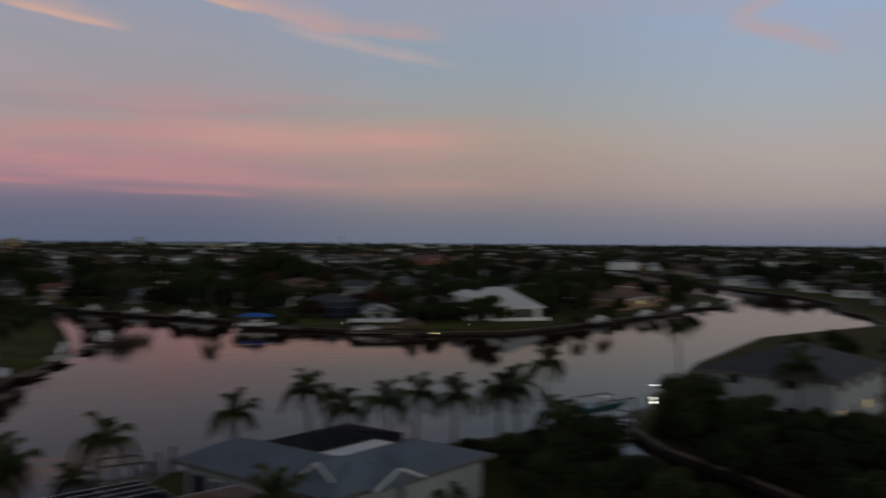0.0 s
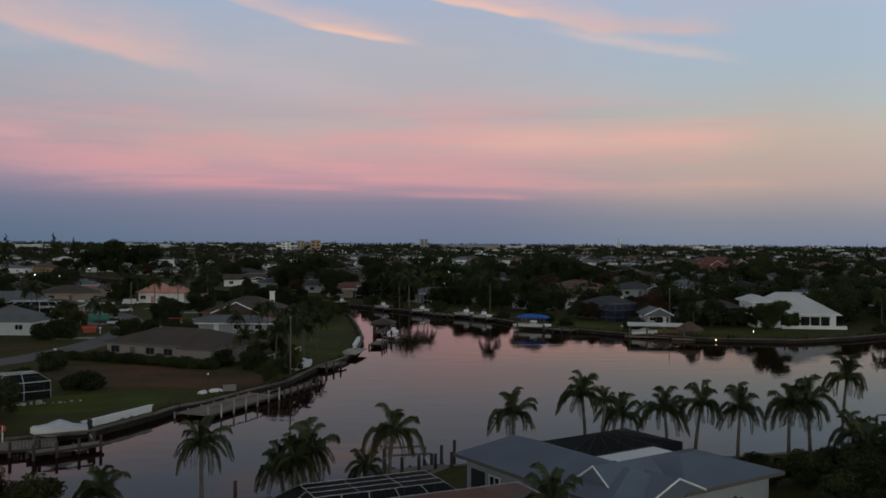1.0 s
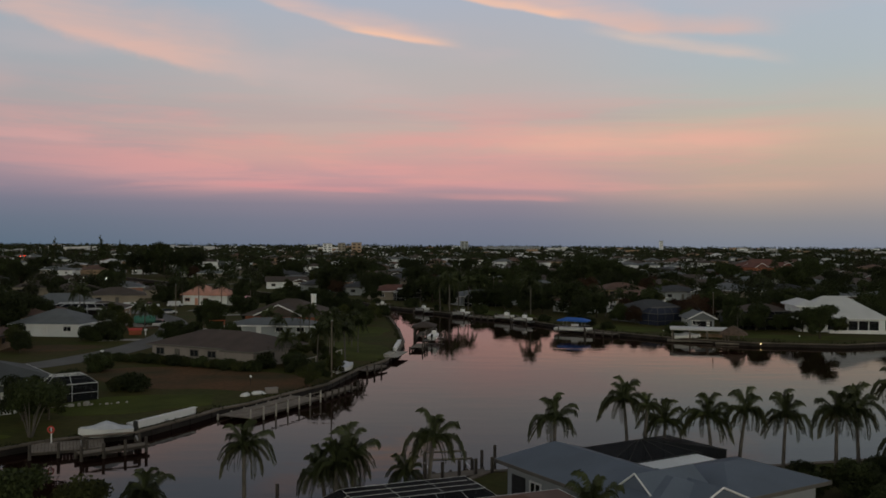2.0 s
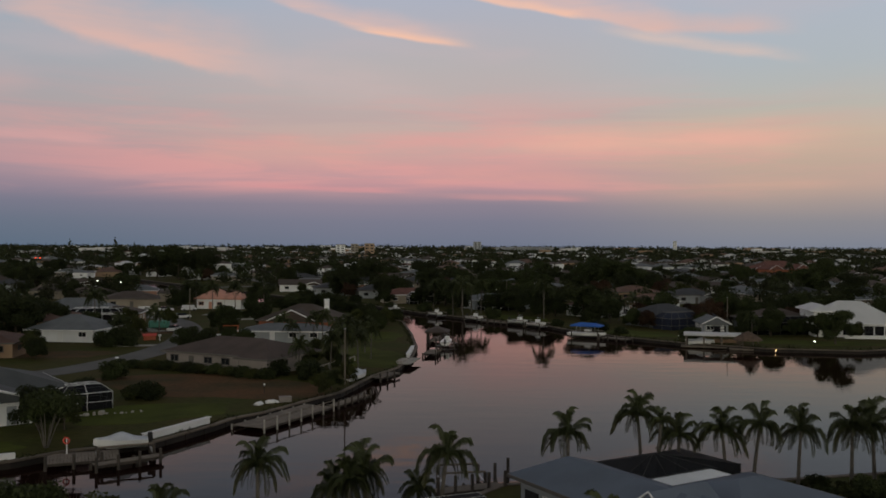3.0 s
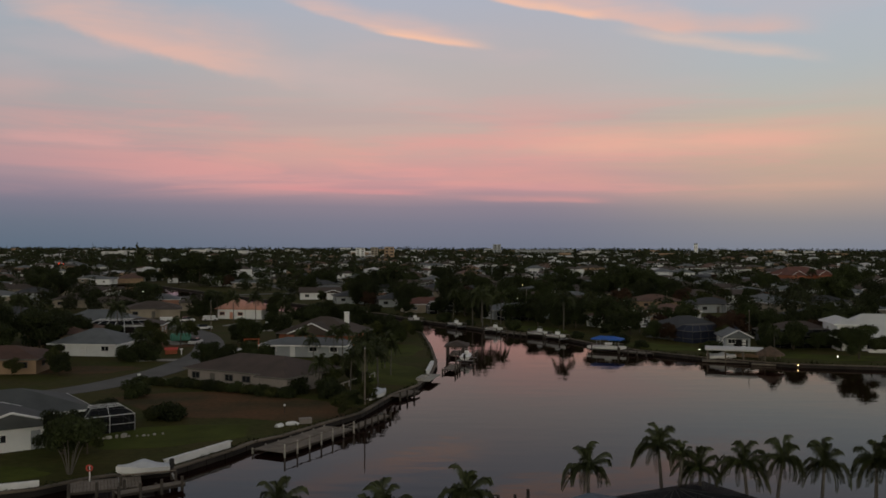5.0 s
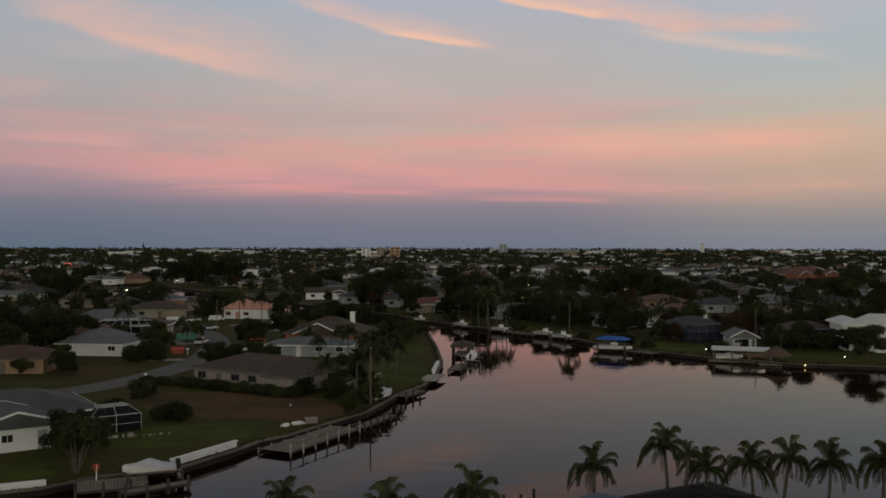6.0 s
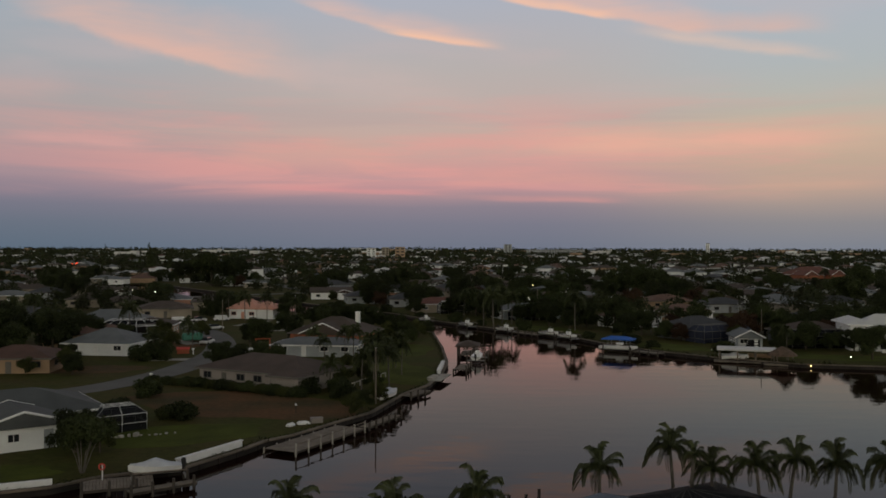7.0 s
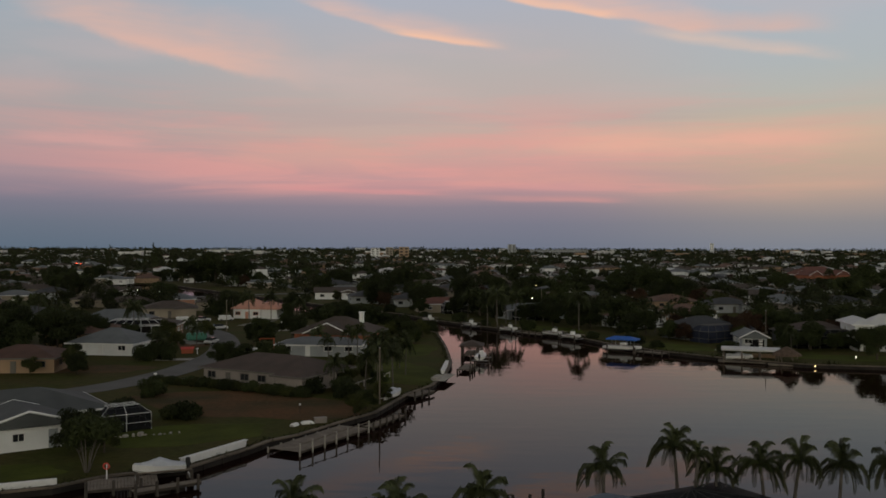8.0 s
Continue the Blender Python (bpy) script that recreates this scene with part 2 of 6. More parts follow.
BLUESCREEN = material("blue_tinted_screen", (0.020, 0.026, 0.05), 0.6, 0.3, 0.6, 9.0, 0.1, spec=0.3)
BARK = material("palm_trunk_bark", (0.125, 0.110, 0.095), 0.95, 0.4, 1.0, 14.0, 0.5)
DARKBARK = material("tree_bark", (0.07, 0.055, 0.04), 0.95, 0.4, 1.0, 14.0, 0.5)
FROND = material("palm_frond_green", (0.052, 0.064, 0.023), 0.6, 0.4, 0.8, 6.0, 0.0, tint=0.25, spec=0.3)
FRONDDRY = material("palm_frond_olive", (0.066, 0.066, 0.026), 0.65, 0.4, 0.8, 6.0, 0.0, tint=0.25, spec=0.3)
LEAF = material("dark_broad_leaves", (0.036, 0.046, 0.015), 0.75, 0.5, 0.35, 4.0, 0.0, tint=0.35, spec=0.2)
LEAFB = material("olive_leaves", (0.050, 0.056, 0.016), 0.75, 0.5, 0.35, 4.0, 0.0, tint=0.35, spec=0.2)
LEAFR = material("russet_leaves", (0.060, 0.033, 0.019), 0.75, 0.5, 0.35, 4.0, 0.0, tint=0.3, spec=0.2)
WOODS = material("far_foliage", (0.030, 0.040, 0.016), 0.85, 0.5, 0.02, 0.4, 0.0, second=(0.030, 0.030, 0.018), spec=0.1, tint=0.5, island=True)
WOOD = material("weathered_dock_wood", (0.20, 0.165, 0.135), 0.9, 0.35, 0.8, 9.0, 0.3, tint=0.2)
PILE = material("dark_wet_piling", (0.075, 0.062, 0.052), 0.85, 0.4, 1.0, 9.0, 0.3)
GEL = material("white_boat_gelcoat", (0.75, 0.75, 0.75), 0.25, 0.06, 0.6, 8.0, 0.0)
BLACK = material("black_rubber", (0.02, 0.02, 0.02), 0.7, 0.2, 1.0, 9.0, 0.0)
BLUEC = material("blue_canvas", (0.02, 0.12, 0.50), 0.7, 0.2, 0.8, 9.0, 0.1)
TEALC = material("teal_boat_paint", (0.05, 0.16, 0.18), 0.35, 0.15, 0.8, 9.0, 0.0)
REDP = material("red_paint", (0.55, 0.06, 0.04), 0.5, 0.15, 1.0, 9.0, 0.0)
ORANGEP = material("orange_plastic", (0.420, 0.100, 0.040), 0.5, 0.15, 1.0, 9.0, 0.0)
GREENT = material("green_tarpaulin", (0.06, 0.22, 0.16), 0.6, 0.2, 1.0, 9.0, 0.1)
THATCH = material("palm_thatch", (0.120, 0.078, 0.055), 0.95, 0.45, 1.2, 14.0, 0.6)
GLASS = material("dark_window_glass", (0.02, 0.022, 0.026), 0.08, 0.1, 1.0, 5.0, 0.0, spec=0.6)
CARP = material("white_car_paint", (0.65, 0.65, 0.66), 0.3, 0.06, 1.0, 8.0, 0.0)
METAL = material("galvanised_metal", (0.45, 0.45, 0.46), 0.45, 0.15, 2.0, 12.0, 0.0, metal=0.8)
for m in (SCREEN, BLUESCREEN):
    m.node_tree.nodes["Principled BSDF"].inputs["Alpha"].default_value = 0.9
WARM = glow("warm_lamp", (1.0, 0.66, 0.30), 14.0)
COOL = glow("white_lamp", (1.0, 0.92, 0.80), 14.0)
REDL = glow("red_signal", (1.0, 0.05, 0.02), 10.0)
LITWIN = glow("lit_window", (1.0, 0.75, 0.34), 0.45)


def water_material():
    m = bpy.data.materials.new("canal_water")
    m.use_nodes = True
    n, l = m.node_tree.nodes, m.node_tree.links
    b = n["Principled BSDF"]
    b.inputs["Base Color"].default_value = (0.012, 0.004, 0.003, 1)
    b.inputs["Roughness"].default_value, b.inputs["IOR"].default_value = 0.03, 1.132
    t = n.new("ShaderNodeTexCoord")
    mp = n.new("ShaderNodeMapping")
    mp.inputs["Scale"].default_value = (0.4, 1.3, 1.0)
    swell = n.new("ShaderNodeMapping")
    swell.inputs["Scale"].default_value = (0.10, 0.36, 1.0)
    l.new(t.outputs["Object"], mp.inputs["Vector"])
    l.new(t.outputs["Object"], swell.inputs["Vector"])
    heights = []
    for sc, d, src in ((0.9, 2, mp.outputs[0]), (0.9, 2, swell.outputs[0]), (0.05, 3, t.outputs["Object"])):
        x = n.new("ShaderNodeTexNoise")
        l.new(src, x.inputs["Vector"])
        x.inputs["Scale"].default_value, x.inputs["Detail"].default_value = sc, d
        heights.append(x.outputs["Fac"])
    gust = n.new("ShaderNodeMapRange")
    gust.inputs["From Min"].default_value, gust.inputs["From Max"].default_value = 0.45, 0.7
    gust.inputs["To Min"].default_value, gust.inputs["To Max"].default_value = 0.15, 0.6
    l.new(heights[2], gust.inputs["Value"])
    mul = n.new("ShaderNodeMath")
    mul.operation = "MULTIPLY_ADD"
    l.new(heights[0], mul.inputs[0])
    l.new(gust.outputs[0], mul.inputs[1])
    l.new(heights[1], mul.inputs[2])
    bp = n.new("ShaderNodeBump")
    bp.inputs["Strength"].default_value, bp.inputs["Distance"].default_value = 0.23, 0.10
    l.new(mul.outputs[0], bp.inputs["Height"])
    l.new(bp.outputs[0], b.inputs["Normal"])
    return m


WATER = water_material()

# ======== mesh helpers ========


def box(bm, x, y, z, sx, sy, sz, rot=0.0, bevel=0.0):
    """A box whose base centre is at (x, y, z)."""
    r = bmesh.ops.create_cube(bm, size=1.0, matrix=pose(x, y, z + sz / 2, 0, 0, rot) @ Matrix.Diagonal((sx, sy, sz, 1)))
    if bevel:
        es = list({e for v in r["verts"] for e in v.link_edges})
        bmesh.ops.bevel(bm, geom=es, offset=bevel, segments=1, affect="EDGES")
    return bm


def beam(bm, a, b, r, sides=4):
    """A straight bar from a to b, of radius r."""
    a, b = Vector(a), Vector(b)
    q = (b - a).to_track_quat("Z", "Y").to_matrix().to_4x4()
    bmesh.ops.create_cone(bm, cap_ends=True, segments=sides, radius1=r, radius2=r, depth=(b - a).length,
                          matrix=Matrix.Translation((a + b) / 2) @ q)
    return bm


def tube(bm, pts, radii, sides=7):
    """A tapered tube through the points."""
    rings = []
    for i, p in enumerate(pts):
        d = (Vector(pts[min(i + 1, len(pts) - 1)]) - Vector(pts[max(i - 1, 0)])).normalized()
        q = d.to_track_quat("Z", "Y")
        rings.append([bm.verts.new(Vector(p) + q @ Vector((radii[i] * math.cos(2 * math.pi * k / sides), radii[i] * math.sin(2 * math.pi * k / sides), 0))) for k in range(sides)])
    for a, b in zip(rings, rings[1:]):
        for k in range(sides):
            bm.faces.new((a[k], a[(k + 1) % sides], b[(k + 1) % sides], b[k]))
    bm.faces.new(rings[-1])
    bm.faces.new(rings[0][::-1])
    return bm


def poly(bm, pts):
    return bm.faces.new([bm.verts.new(p) for p in pts])


def mesh_of(name, bm, mat):
    bmesh.ops.recalc_face_normals(bm, faces=bm.faces[:])
    me = bpy.data.meshes.new(name)
    bm.to_mesh(me)
    bm.free()
    me.materials.append(mat)
    return me


def part(name, bm, mat, parent=None, label=""):
    ob = new(name, mesh_of(name, bm, mat))
    ob.parent = parent
    return tagged(ob, label) if label else ob


def piece(name, me, parent, m=None, label=""):
    """A part on mesh data that alike parts share."""
    ob = new(name, me)
    ob.parent = parent
    if m is not None:
        ob.matrix_local = m
    return tagged(ob, label) if label else ob


def thing(name, x, y, z, rot, label, category, group="", kind=""):
    ob = new(name)
    ob.matrix_world = pose(x, y, z, 0, 0, rot)
    ob.empty_display_size = 0.5
    return tagged(ob, label, category, group, kind)


def BM():
    return bmesh.new()


GROUND, WATER_Z = 1.2, 0.5

# ======== ground and water ========
NEAR_SHORE = [(-420, 28), (-120, 52), (-60, 53), (-25, 61), (-6, 66), (4, 69.5), (8, 74.5), (20, 76.5), (32, 75.5), (44.5, 78), (44.2, 70), (42.6, 60), (40, 42), (49.5, 40), (51, 56), (51, 67), (53.5, 76), (57, 79.5), (62, 84), (66, 90), (76, 98), (92, 113),
              (130, 140), (178, 152), (196, 172), (207, 193), (227, 212), (245, 244), (258, 292), (310, 400), (400, 610)]
FAR_SHORE = [(360, 625), (290, 430), (232, 305), (216, 262), (204, 234), (196, 226), (163, 209), (129, 188), (101, 173.5), (87, 168.5), (70, 172.4), (57, 182.4),
             (46.5, 194.6), (39, 208.5), (33, 224.5), (26, 232.7), (16.5, 244.6), (-0.6, 270.5), (-14, 298), (-31, 320), (-62, 366), (-165, 525)]
LEFT_SHORE = [(-195, 505), (-84, 350), (-36, 290), (-12, 256), (-1.5, 233), (0.7, 200), (1.6, 174), (0.6, 160), (-1.7, 145.6), (-5.4, 136.7), (-9.2, 121.5), (-13.0, 115),
              (-17.3, 107.0), (-20.2, 103.6), (-21.6, 99.8), (-25.9, 91.2), (-33, 87.6), (-36.5, 83.6), (-45, 79.6), (-60, 75), (-120, 66), (-420, 45)]
CANAL = NEAR_SHORE + FAR_SHORE + LEFT_SHORE


def in_canal(x, y):
    inside, n = False, len(CANAL)
    for i in range(n):
        (x0, y0), (x1, y1) = CANAL[i], CANAL[(i + 1) % n]
        if (y0 > y) != (y1 > y) and x < (x1 - x0) * (y - y0) / (y1 - y0) + x0:
            inside = not inside
    return inside


def seg_dist(x, y, line):
    best = 1e9
    for (x0, y0), (x1, y1) in zip(line, line[1:]):
        dx, dy = x1 - x0, y1 - y0
        t = max(0, min(1, ((x - x0) * dx + (y - y0) * dy) / (dx * dx + dy * dy)))
        best = min(best, math.hypot(x - x0 - t * dx, y - y0 - t * dy))
    return best


def shore_dist(x, y):
    return min(seg_dist(x, y, s) for s in (NEAR_SHORE, FAR_SHORE, LEFT_SHORE))


def make_ground():
    from mathutils.geometry import tessellate_polygon
    outer = [(-6000, -3000), (6000, -3000), (6000, 7000), (-6000, 7000)]
    pts = [Vector((x, y, GROUND)) for x, y in outer + CANAL]
    bm = BM()
    vs = [bm.verts.new(p) for p in pts]
    for tri in tessellate_polygon([pts[:4], pts[4:]]):
        bm.faces.new([vs[i] for i in tri])
    for f in bm.faces:
        f.normal_update()
        if f.normal.z < 0:
            f.normal_flip()
    me = bpy.data.meshes.new("ground")
    bm.to_mesh(me)
    bm.free()
    me.materials.append(GRASS)
    tagged(new("ground", me), "flat dark grass ground of a canal-side suburb", "ground", kind="structure")


make_ground()
bm = BM()
poly(bm, [(-430, 15, WATER_Z), (420, 15, WATER_Z), (420, 640, WATER_Z), (-430, 640, WATER_Z)])
tagged(part("water", bm, WATER), "calm dark canal water mirroring the pink dusk sky", "canal", kind="structure")
bm = BM()
poly(bm, [(-430, 15, -2.2), (420, 15, -2.2), (420, 640, -2.2), (-430, 640, -2.2)])
tagged(part("canal_bed", bm, DARKCONCRETE), "dark silty bed under the canal", "canal bed", kind="structure")


def seawall(line, label):
    """A concrete wall below the lawn's edge, with a proud cap and piers."""
    wall, cap, pier = BM(), BM(), BM()
    for (x0, y0), (x1, y1) in zip(line, line[1:]):
        d = math.hypot(x1 - x0, y1 - y0)
        a = math.degrees(math.atan2(y1 - y0, x1 - x0))
        mx, my = (x0 + x1) / 2, (y0 + y1) / 2
        box(wall, mx, my, -2.2, d + 0.1, 0.3, 2.1 + GROUND, a)
        box(cap, mx, my, GROUND - 0.1, d + 0.2, 0.6, 0.2, a, 0.03)
        if d < 60:
            for k in range(int(d / 3.0)):
                t = (k + 0.5) * 3.0 / d
                box(pier, x0 + (x1 - x0) * t, y0 + (y1 - y0) * t, -2.2, 0.25, 0.5, 2.08 + GROUND, a)
    w = part("seawall", wall, DARKCONCRETE)
    tagged(w, label, "seawall", kind="structure")
    part("cap", cap, CAP, w, "pale concrete cap")
    part("pier", pier, DARKCONCRETE, w)


seawall(NEAR_SHORE, "dark concrete seawall along the palm-lined bank")
seawall(FAR_SHORE, "dark concrete seawall below the waterfront lawns")
seawall(LEFT_SHORE, "dark concrete seawall round the peninsula")


def ribbon(line, width, z):
    bm, left, right = BM(), [], []
    for i, (x, y) in enumerate(line):
        (ax, ay), (bx, by) = line[max(i - 1, 0)], line[min(i + 1, len(line) - 1)]
        d = math.hypot(bx - ax, by - ay)
        nx, ny = -(by - ay) / d * width / 2, (bx - ax) / d * width / 2
        left.append(bm.verts.new((x + nx, y + ny, z)))
        right.append(bm.verts.new((x - nx, y - ny, z)))
    for i in range(len(line) - 1):
        bm.faces.new((left[i], right[i], right[i + 1], left[i + 1]))
    r = bmesh.ops.extrude_face_region(bm, geom=bm.faces[:])
    bmesh.ops.translate(bm, verts=[g for g in r["geom"] if isinstance(g, bmesh.types.BMVert)], vec=(0, 0, -0.2))
    return bm


def smooth_line(line, steps=6):
    out = []
    for i in range(len(line) - 1):
        p = [Vector(line[max(0, min(len(line) - 1, i + k))]) for k in (-1, 0, 1, 2)]
        for s in range(steps):
            t = s / steps
            out.append(tuple(0.5 * (2 * p[1] + (p[2] - p[0]) * t + (2 * p[0] - 5 * p[1] + 4 * p[2] - p[3]) * t * t + (3 * p[1] - p[0] - 3 * p[2] + p[3]) * t ** 3)))
    return out + [tuple(line[-1])]


ROAD = smooth_line([(-170, 92), (-110, 110), (-76, 124), (-57, 138), (-49.5, 154), (-46.5, 173), (-47, 191), (-52, 213), (-60, 233), (-74, 252), (-110, 285), (-170, 330)])
tagged(part("road", ribbon(ROAD, 6.6, GROUND + 0.06), ASPHALT), "pale worn asphalt street bending between lawns", "road", kind="structure")
STREETS = [[(-170, 330), (-60, 430), (120, 520), (420, 640)], [(60, 300), (150, 262), (260, 330)], [(-300, 560), (0, 640), (500, 760)], [(-60, 430), (-140, 640)], [(120, 520), (60, 800)]]
for line in STREETS:
    tagged(part("road", ribbon(smooth_line(line), 6.6, GROUND + 0.06), ASPHALT), "worn asphalt street behind the waterfront houses", "road", kind="structure")


def patch(name, cx, cy, rx, ry, rot, mat, label, z=0.03, seed=1, n=40):
    """A low uneven patch of other growth lying on the ground."""
    rnd = random.Random(seed)
    ph = [rnd.uniform(0, 6.28) for _ in range(4)]
    bm = BM()
    ring = []
    for k in range(n):
        a = 2 * math.pi * k / n
        r = 1 + 0.10 * math.sin(2 * a + ph[0]) + 0.07 * math.sin(5 * a + ph[1]) + 0.04 * math.sin(9 * a + ph[2])
        p = pose(cx, cy, 0, 0, 0, rot) @ Vector((rx * r * math.cos(a), ry * r * math.sin(a), 0))
        ring.append(bm.verts.new((p.x, p.y, GROUND + 0.005)))
    top = [bm.verts.new((cx + (v.co.x - cx) * 0.96, cy + (v.co.y - cy) * 0.96, GROUND + z)) for v in ring]
    for k in range(n):
        bm.faces.new((ring[k], ring[(k + 1) % n], top[(k + 1) % n], top[k]))
    bm.faces.new(top)
    return tagged(part(name, bm, mat), label, "grass", kind="stuff")


patch("dry_grass", -28.0, 127.5, 17.0, 10.0, -24, DRY, "brown dry grass on the vacant waterfront lot", seed=3)
patch("dry_grass", -64, 163, 10, 6, 10, DRY, "brownish lawn before the white hip-roofed house", seed=4)
patch("dry_grass", -62, 205, 9, 9, 10, DRY, "brownish lawn inside the street's bend", seed=5)
patch("mown_grass", -31, 107, 11, 5.5, 22, LUSH, "green mown grass beside the seawall", seed=6)
patch("mown_grass", -7.5, 160, 6, 16, 8, LUSH, "green waterfront lawn on the peninsula", seed=7)
patch("mown_grass", -9, 195, 7, 14, 0, LUSH, "green waterfront lawn near the peninsula's tip", seed=8)
patch("mown_grass", 53, 201, 9, 6, -40, LUSH, "green lawn sloping to the far seawall", seed=9)
patch("mown_grass", 30, 244, 11, 6, -48, LUSH, "green lawn behind the far docks", seed=10)
patch("mown_grass", 84, 182, 13, 5, -8, LUSH, "green lawn before the two-storey white house", seed=11)
patch("mown_grass", -46, 88, 8, 4, 18, LUSH, "dark green lawn beside the white gabled house", seed=12)

# ======== houses ========


def hip_roof(bm, w, d, z, rise, over=0.6, thick=0.22, gable=False, cx=0.0, cy=0.0, along="x", ends=1.0):
    """A hipped or gabled roof over a w by d plan; its ridge runs along the given axis."""
    W, D = w / 2 + over, d / 2 + over

    def P(x, y, zz):
        return (cx + x, cy + y, zz) if along == "x" else (cx - y, cy + x, zz)
    if along == "y":
        W, D = d / 2 + over, w / 2 + over
    rl = W if gable else max(W - D * ends, 0.05)
    lo = [bm.verts.new(P(x, y, z)) for x, y in ((-W, -D), (W, -D), (W, D), (-W, D))]
    up = [bm.verts.new(P(x, y, z + thick)) for x, y in ((-W, -D), (W, -D), (W, D), (-W, D))]
    r0, r1 = bm.verts.new(P(-rl, 0, z + thick + rise)), bm.verts.new(P(rl, 0, z + thick + rise))
    bm.faces.new(lo[::-1])
    for k in range(4):
        bm.faces.new((lo[k], lo[(k + 1) % 4], up[(k + 1) % 4], up[k]))
    bm.faces.new((up[0], up[1], r1, r0))
    bm.faces.new((up[2], up[3], r0, r1))
    bm.faces.new((up[1], up[2], r1))
    bm.faces.new((up[3], up[0], r0))
    return bm


def fascia(parent, w, d, z, over=0.6, cx=0.0, cy=0.0, mat=None):
    """A board that runs round the eaves."""
    bm = BM()
    W, D = w / 2 + over, d / 2 + over
    rings = [[bm.verts.new((cx + sx * (W + o), cy + sy * (D + o), zz)) for sx, sy in ((-1, -1), (1, -1), (1, 1), (-1, 1))] for o, zz in ((0.05, z - 0.03), (0.05, z + 0.23), (-0.01, z + 0.23), (-0.01, z - 0.03))]
    for a, b in zip(rings, rings[1:] + rings[:1]):
        for k in range(4):
            bm.faces.new((a[k], a[(k + 1) % 4], b[(k + 1) % 4], b[k]))
    part("fascia", bm, mat or TRIM, parent, "dark stained fascia" if mat else "white painted fascia")


def window(parent, x, y, z, w, h, rot=0.0, lit=False, mat=None):
    """A framed pane on the wall that faces local -y, turned by rot."""
    m = pose(x, y, z, 0, 0, rot)
    fr = BM()
    for px, pz, sx, sz in ((0, -h / 2, w + 0.16, 0.1), (0, h / 2 - 0.1, w + 0.16, 0.1), (-w / 2, -h / 2, 0.09, h), (w / 2, -h / 2, 0.09, h), (0, -h / 2, 0.05, h)):
        box(fr, px, -0.03, pz, sx, 0.12, sz)
    bmesh.ops.transform(fr, matrix=m, verts=fr.verts[:])
    pn = BM()
    box(pn, 0, -0.005, -h / 2 + 0.05, w, 0.05, h - 0.1)
    bmesh.ops.transform(pn, matrix=m, verts=pn.verts[:])
    wn = part("window", fr, mat or TRIM, parent)
    part("pane", pn, LITWIN if lit else GLASS, wn)


def door(parent, x, y, w, h, rot=0.0, mat=None, name="door"):
    bm = BM()
    box(bm, 0, -0.03, 0, w, 0.1, h, 0, 0.02)
    for k in range(3):
        box(bm, 0, -0.09, 0.2 + k * h * 0.3, w * 0.8, 0.03, h * 0.2)
    bmesh.ops.transform(bm, matrix=pose(x, y, 0, 0, 0, rot), verts=bm.verts[:])
    part(name, bm, mat or TRIM, parent)


